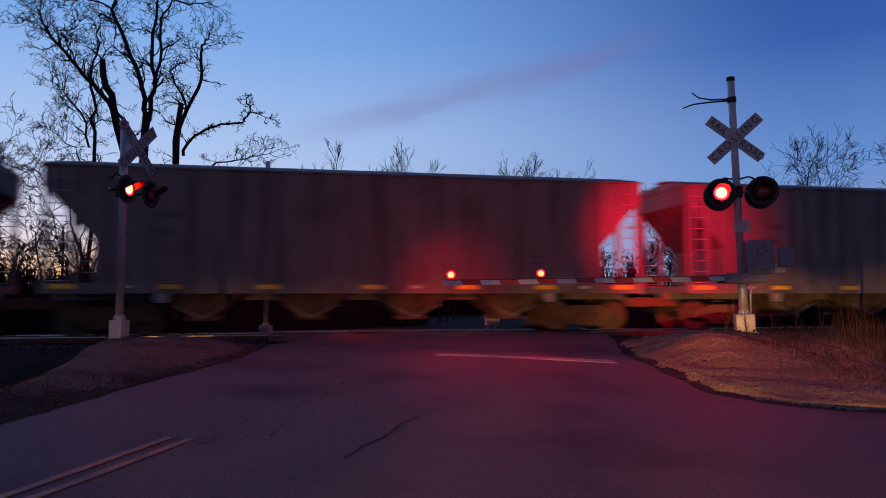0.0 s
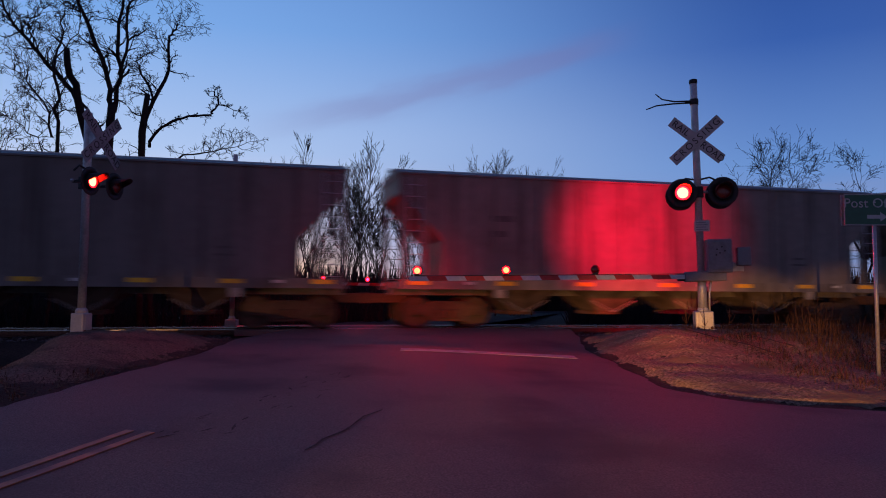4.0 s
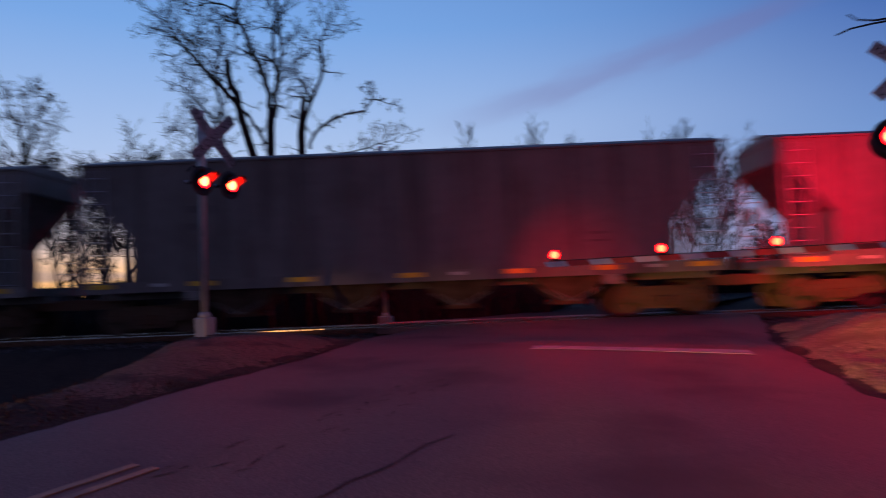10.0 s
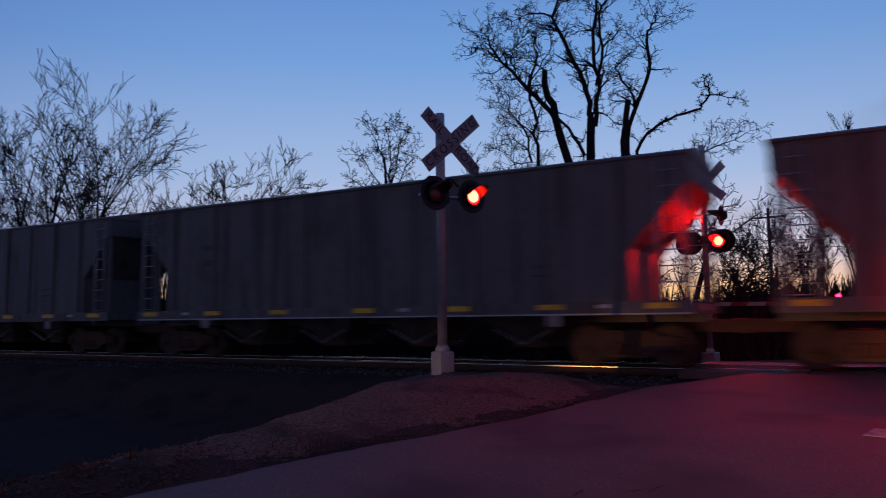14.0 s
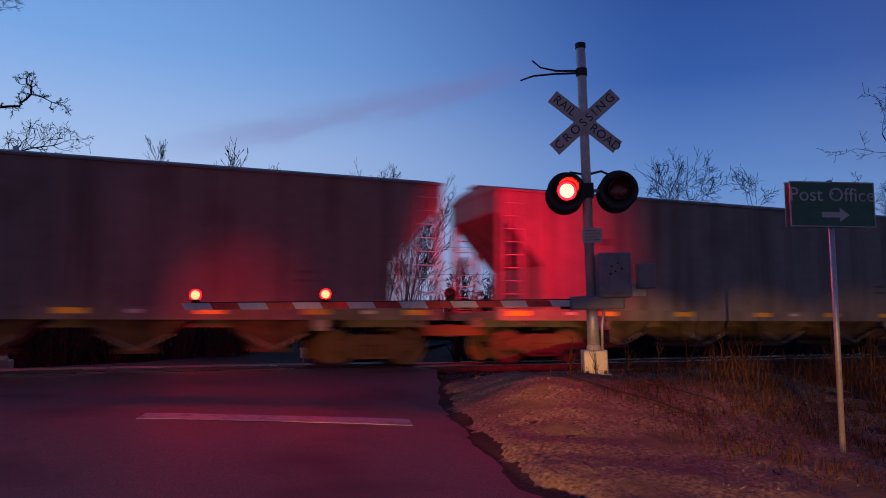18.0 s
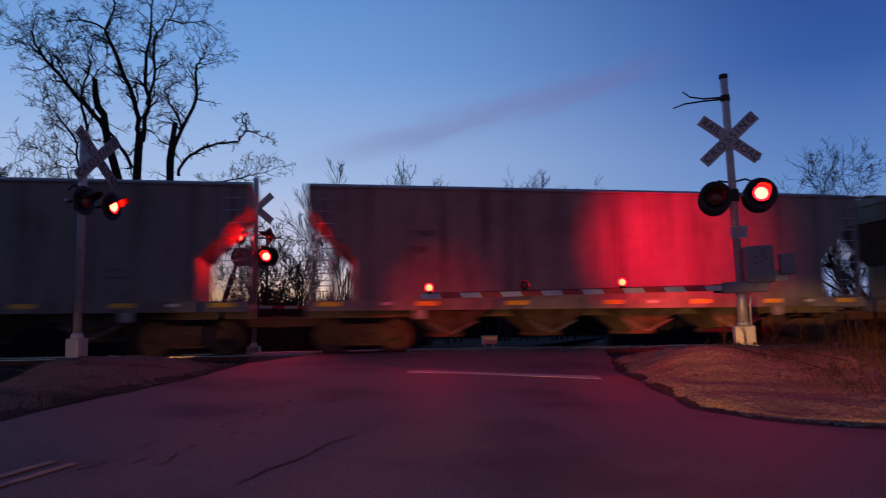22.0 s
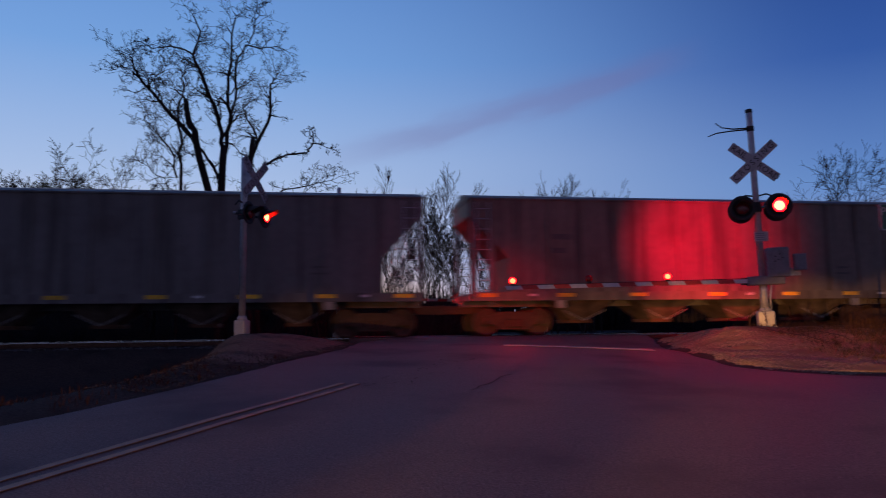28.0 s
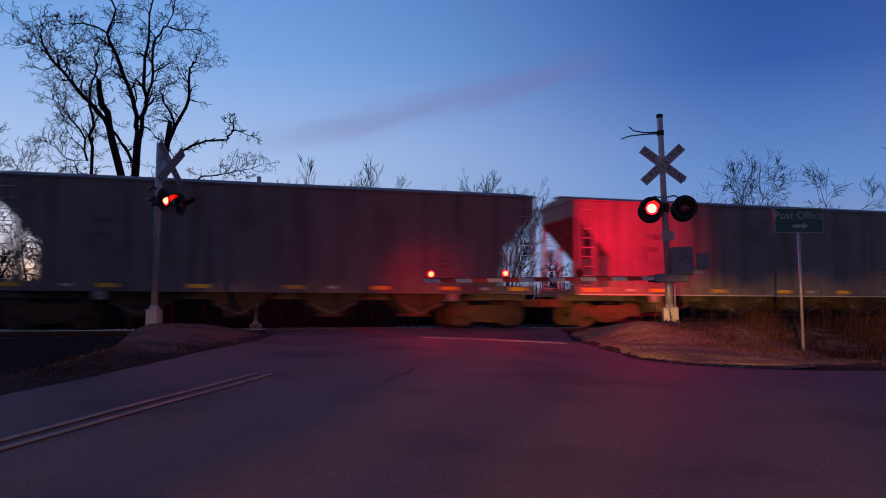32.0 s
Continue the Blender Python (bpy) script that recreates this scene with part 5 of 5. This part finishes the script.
limb(rw, 46.5, [(-24.4, 0.1), (-24.5, 6.0), (-24.6, 9.5), (-24.8, 11.6), (-25.1, 13.0)], 0.34, 0.12, tk, tw, 0)
for dx_, dz_, z0_ in ((-3.4, 2.0, 9.8), (-2.4, 3.0, 10.2), (-1.2, 3.6, 11.2), (0.2, 4.4, 10.6), (1.2, 3.9, 10.4), (1.9, 2.6, 10.0), (-3.0, 1.0, 9.2), (1.8, 1.4, 9.2)):
    limb(rw, 46.4, [(-24.6, z0_), (-24.6 + dx_ * 0.45, z0_ + dz_ * 0.4), (-24.6 + dx_ * 0.8, z0_ + dz_ * 0.8), (-24.6 + dx_, z0_ + dz_)], 0.12, 0.03, tk, tw, 2, 1.5)
tree_thing("old_tree", tk, tw, BARK2, "lone bare tree with a broken trunk and a round crown", "old trees")
# trees seen under and over the cars, left of the crossing
for i, (x, y, h, st, ln) in enumerate(((-10.7, 40, 7.2, 6, 0.5), (-13.6, 42, 5.4, 2, 0.2), (-17.8, 46, 10.2, 2, 0.15), (-20.6, 47, 10.2, 2, 0.2), (-24, 50, 10, 2, 0.2), (-6.2, 45, 5.5, 3, 0.3), (-2.6, 40, 5.0, 3, 0.3), (-1.0, 42, 5.6, 3, 0.3))):
    bare_tree(200 + i, x, y, h, st, ln, 0.2 if st < 3 else 0.12, 4 if st < 3 else 3, BARK, 0.25, 0.28, "bare spreading tree at the field's edge", (2, 3) if st < 4 else (2, 2))
for i, (x, y, h, st) in enumerate(((-5.6, 34, 9.5, 1), (-4.4, 34.5, 10.5, 1), (-3.2, 35, 8.5, 1), (-2.2, 36, 5.6, 3), (-1.3, 35, 4.6, 3), (-8.6, 35, 8.0, 1), (-9.8, 36, 6.0, 2))):
    bare_tree(240 + i, x, y, h * 0.85, st, 0.1, 0.16, 3, BARK, 0.25, 0.3, "slender bare tree beside the old trunks", (2, 2))
THIN[0] = 0.011
# straight-stemmed clump behind the crossing and the rows to its right
for i, (x, y, h, st) in enumerate(((3.4, 45, 10.4, 3), (5.0, 45.5, 10.6, 3), (7.2, 46, 10.2, 4), (1.4, 48, 8.5, 3), (13.6, 48, 10.0, 4), (15.2, 48, 10.6, 4), (17.0, 48, 10.2, 4), (18.4, 49, 9.6, 4), (10.5, 50, 7.8, 4), (5.4, 44, 8.6, 3), (0.2, 47, 7.4, 3))):
    bare_tree(300 + i, x, y, h * 0.75, st, 0.18, 0.075, 4, BARK2, 0.3, 0.11, "upright many-stemmed bare tree behind the crossing", (2, 2), "clump trees", 0.5)
THIN[0] = 0.013
for i, (x, y, h, st, dp) in enumerate(((26.4, 46, 10.2, 1, 3), (36.4, 46, 11.6, 1, 3), (39.2, 46, 11.2, 1, 3), (42.4, 46.5, 11.8, 1, 3), (45.6, 47, 12.2, 1, 3), (23, 48, 4.6, 3, 3), (30, 50, 5, 3, 3), (52, 50, 9, 2, 3))):
    bare_tree(400 + i, x, y, h * 0.98, st, 0.12, 0.28, 4, BARK, 0.18, 0.34, "bare crooked tree with curling branches", (2, 3), "crooked trees", 0.8)
bare_tree(452, 47.0, 30.5, 17.0, 1, 0.03, 0.34, 4, BARK, 0.12, 0.32, "large bare tree at the far side of the track", (2, 3))

# brush along the far side of the track
sp = []
rb = random.Random(8)
paths = []
for k in range(5200):
    x = rb.uniform(-70, 70)
    y = rb.uniform(33, 40) + abs(x) * 0.05
    if 6 < x < 22 and 30 < y < 60 and abs(x - (4 + (y - 30) * 0.5) - 4) < 5:
        continue
    h = rb.uniform(0.7, 2.7) * (1.0 + 0.5 * noise.noise((x * 0.12, 0, 0))) * (0.8 if -36 < x < -5 else 1.0)
    if h < 0.2:
        continue
    z = land(x, y)
    b = Vector((x, y, z - 0.05))
    for j in range(3):
        e = b + Vector((rb.gauss(0, 0.4), rb.gauss(0, 0.3), h * rb.uniform(0.6, 1.1)))
        paths.append([(b, 0.05), (b.lerp(e, 0.5) + Vector((rb.gauss(0, 0.1), 0, 0)), 0.035), (e, 0.012)])
for k in range(6000):
    x, y = rb.uniform(-62, -18), rb.uniform(27.5, 33)
    b = Vector((x, y, land(x, y) - 0.05))
    h = rb.uniform(1.8, 5.0)
    e = b + Vector((rb.gauss(0, 0.5), rb.gauss(0, 0.3), h))
    paths.append([(b, 0.04), (b.lerp(e, 0.5) + Vector((rb.gauss(0, 0.12), 0, 0)), 0.028), (e, 0.01)])
V, F = tube_arrays(paths, 3)
tagged(new("brush", raw("brush", V, F, BARK)), "low tangled leafless brush beyond the track", "brush", kind="stuff")

# hedge across the fields behind
paths = []
for k in range(7000):
    x = rb.uniform(-110, 130)
    y = 66 + 3 * rb.random() + 0.06 * abs(x)
    h = rb.uniform(2.6, 4.6) * (1.0 + 0.35 * noise.noise((x * 0.07, 3, 0))) * (1.0 - 0.12 * ease((x + 75) / 15) * ease((-4 - x) / 8))
    b = Vector((x, y, land(x, y) - 0.05))
    for j in range(3):
        e = b + Vector((rb.gauss(0, 0.6), rb.gauss(0, 0.3), h * rb.uniform(0.6, 1.1)))
        paths.append([(b, 0.13), (b.lerp(e, 0.5) + Vector((rb.gauss(0, 0.15), 0, 0)), 0.09), (e, 0.02)])
V, F = tube_arrays(paths, 3)
tagged(new("hedge", raw("hedge", V, F, BARK)), "dark leafless hedge across the far field", "hedge", kind="stuff")

# far woods on the horizon, one sheet of ragged crowns
rb = random.Random(5)
V, F = [], []
for ring, (dist, hh) in enumerate(((170, 5.5), (240, 8.0), (360, 11))):
    for k in range(420):
        a = radians(-100 + 200 * k / 420)
        x, y = dist * math.sin(a), dist * math.cos(a)
        w = dist * 0.011
        tx, ty = math.cos(a), -math.sin(a)
        for j in range(5):
            o = rb.uniform(-w, w)
            h = hh * rb.uniform(0.25, 1.0) * (0.55 + 0.6 * noise.noise((a * 9, ring, 0))) * (0.85 if -0.95 < a < -0.05 else 1.0)
            ww = w * rb.uniform(0.12, 0.35)
            n = len(V)
            V += [(x + tx * (o - ww), y + ty * (o - ww), 0), (x + tx * (o + ww), y + ty * (o + ww), 0), (x + tx * (o + ww * 0.5), y + ty * (o + ww * 0.5), max(0.4, h * 0.8)), (x + tx * o, y + ty * o, max(0.5, h)), (x + tx * (o - ww * 0.6), y + ty * (o - ww * 0.6), max(0.4, h * 0.7))]
            F.append((n, n + 1, n + 2, n + 3, n + 4))
tagged(new("far_woods", raw("far_woods", V, F, BARK)), "dark line of far leafless woods on the horizon", "woods", kind="stuff")

# a low house and a small conifer far out towards the sunset
hs = base_empty("house", -23.0, 92.0, land(-23.0, 92.0) - 0.1, 14, "low dark house far across the field", "house")
part("wall", box_bm(-4.2, 4.2, -3.0, 3.0, 0.0, 2.7), HOUSE, hs)
part("roof", prism(bmesh.new(), [(-4.8, 2.6), (4.8, 2.6), (4.8, 2.75), (0.0, 4.7), (-4.8, 2.75)], -3.5, 3.5), WOOD, hs)
part("chimney", box_bm(1.6, 2.3, -0.4, 0.4, 3.2, 5.2, 0.03), WOOD, hs)
for wx_ in (-2.6, 2.2):
    win = part("window", box_bm(wx_ - 0.55, wx_ + 0.55, -3.04, -2.99, 1.0, 2.1), BLACK, hs)
    part("sill", box_bm(wx_ - 0.62, wx_ + 0.62, -3.1, -3.0, 0.93, 1.0), SHEET_W, win)
rc = random.Random(31)
cf = new("conifer")
tagged(cf, "small dark conifer at the edge of the field", "tree")
cz = land(-10.0, 45.0) - 0.05
part("trunk", tube_mesh("trunk", [[((-10.0, 45.0, cz), 0.09), ((-10.0, 45.0, cz + 2.4), 0.05), ((-10.02, 45.0, cz + 4.3), 0.012)]], 7, BARK), BARK, cf)
paths = []
for k in range(900):
    f = rc.random() ** 0.8
    z0 = cz + 0.4 + 3.85 * f
    a, l = rc.uniform(0, 6.28), (1.0 - f) * 1.05 * rc.uniform(0.55, 1.1) + 0.08
    b0 = Vector((-10.0, 45.0, z0))
    tip = b0 + Vector((math.cos(a) * l, math.sin(a) * l, -0.22 * l + rc.uniform(-0.05, 0.12)))
    paths.append([(b0, 0.02), (b0.lerp(tip, 0.55) + Vector((0, 0, 0.05)), 0.045), (tip, 0.012)])
part("crown", tube_mesh("crown", paths, 4, NEEDLE), NEEDLE, cf, "dark green needles")

# utility poles with wires, far behind
pole_xy = ((-30, 62), (-2.2, 60), (40, 58), (82, 56))
for x, y in pole_xy:
    p = base_empty("utility_pole", x, y, land(x, y) - 0.1, -4, "weathered wooden utility pole with a crossarm", "utility pole", "utility poles")
    part("pole", lathe(bmesh.new(), [(0.15, 0), (0.11, 9.0)], 10), WOOD, p)
    part("crossarm", box_bm(-1.1, 1.1, -0.05, 0.05, 8.3, 8.42), WOOD, p)
    for sx in (-1.0, -0.4, 0.4, 1.0):
        part("insulator", lathe(bmesh.new(), [(0.04, 8.42), (0.05, 8.5), (0.02, 8.55)], 8, m=pose(sx, 0, 0)), SHEET_W, p)
for (x0, y0), (x1, y1) in zip(pole_xy, pole_xy[1:]):
    runs = []
    for o, zz in ((-1.0, 8.5), (1.0, 8.5), (0, 6.4)):
        runs.append([((x0 + (x1 - x0) * i / 14 + o * 0.1, y0 + (y1 - y0) * i / 14 + o, land(x0, y0) + zz - 0.1 - 0.9 * (1 - (2 * i / 14 - 1) ** 2)), 0.016) for i in range(15)])
    tagged(new("overhead_wire", tube_mesh("overhead_wire", runs, 4, CABLE)), "sagging overhead wires between wooden poles", "wire", "overhead wires")

# ---------------------------------------------------------------- what moves
HALF, SWITCH = 0.5943, 0.5
# frames by which single flashes come sooner or later than the even beat
ON_AT = {6: 0.6, 11: 0.6, 48: 0.6, 53: -3.6}
MOVE_T = [i * 0.5 for i in range(65)]


def gap_place(k, t):
    """Where the gap k stands on the track at t seconds."""
    return S0 + V0 * t + ACC * t * t / 2 + k * PITCH + float(np.interp(t, SLIP_T, SLIP_X))


def motions():
    for k, car in cars:
        rows = []
        for t in MOVE_T:
            x = (gap_place(k, t) + gap_place(k - 1, t)) / 2
            rows.append((t, pose(x, TRACK_Y, RAIL_Z)))
        walk(car, rows)
    for lens, at, phase in FLIPS:
        x, y, z, *more = at
        turn = more[0] if more else 0
        lit = phase == 0
        angle = turn if lit else turn + 180
        rows, last, n = [(0.0, pose(x, y, z, 0, 0, angle))], 0, 0
        while SWITCH + n * HALF < 32.1:
            first = math.ceil((SWITCH + n * HALF) * FPS + (0.3 if lit else ON_AT.get(n, -2.3)))
            for j, step in enumerate((0, 89, 178, 180)):
                if last < first + j <= 32 * FPS:
                    last = first + j
                    rows.append((last / FPS, pose(x, y, z, 0, 0, angle + step)))
            angle += 180
            lit = not lit
            n += 1
        if last < 32 * FPS:
            rows.append((32.0, pose(x, y, z, 0, 0, angle)))
        walk(lens, rows)


motions()
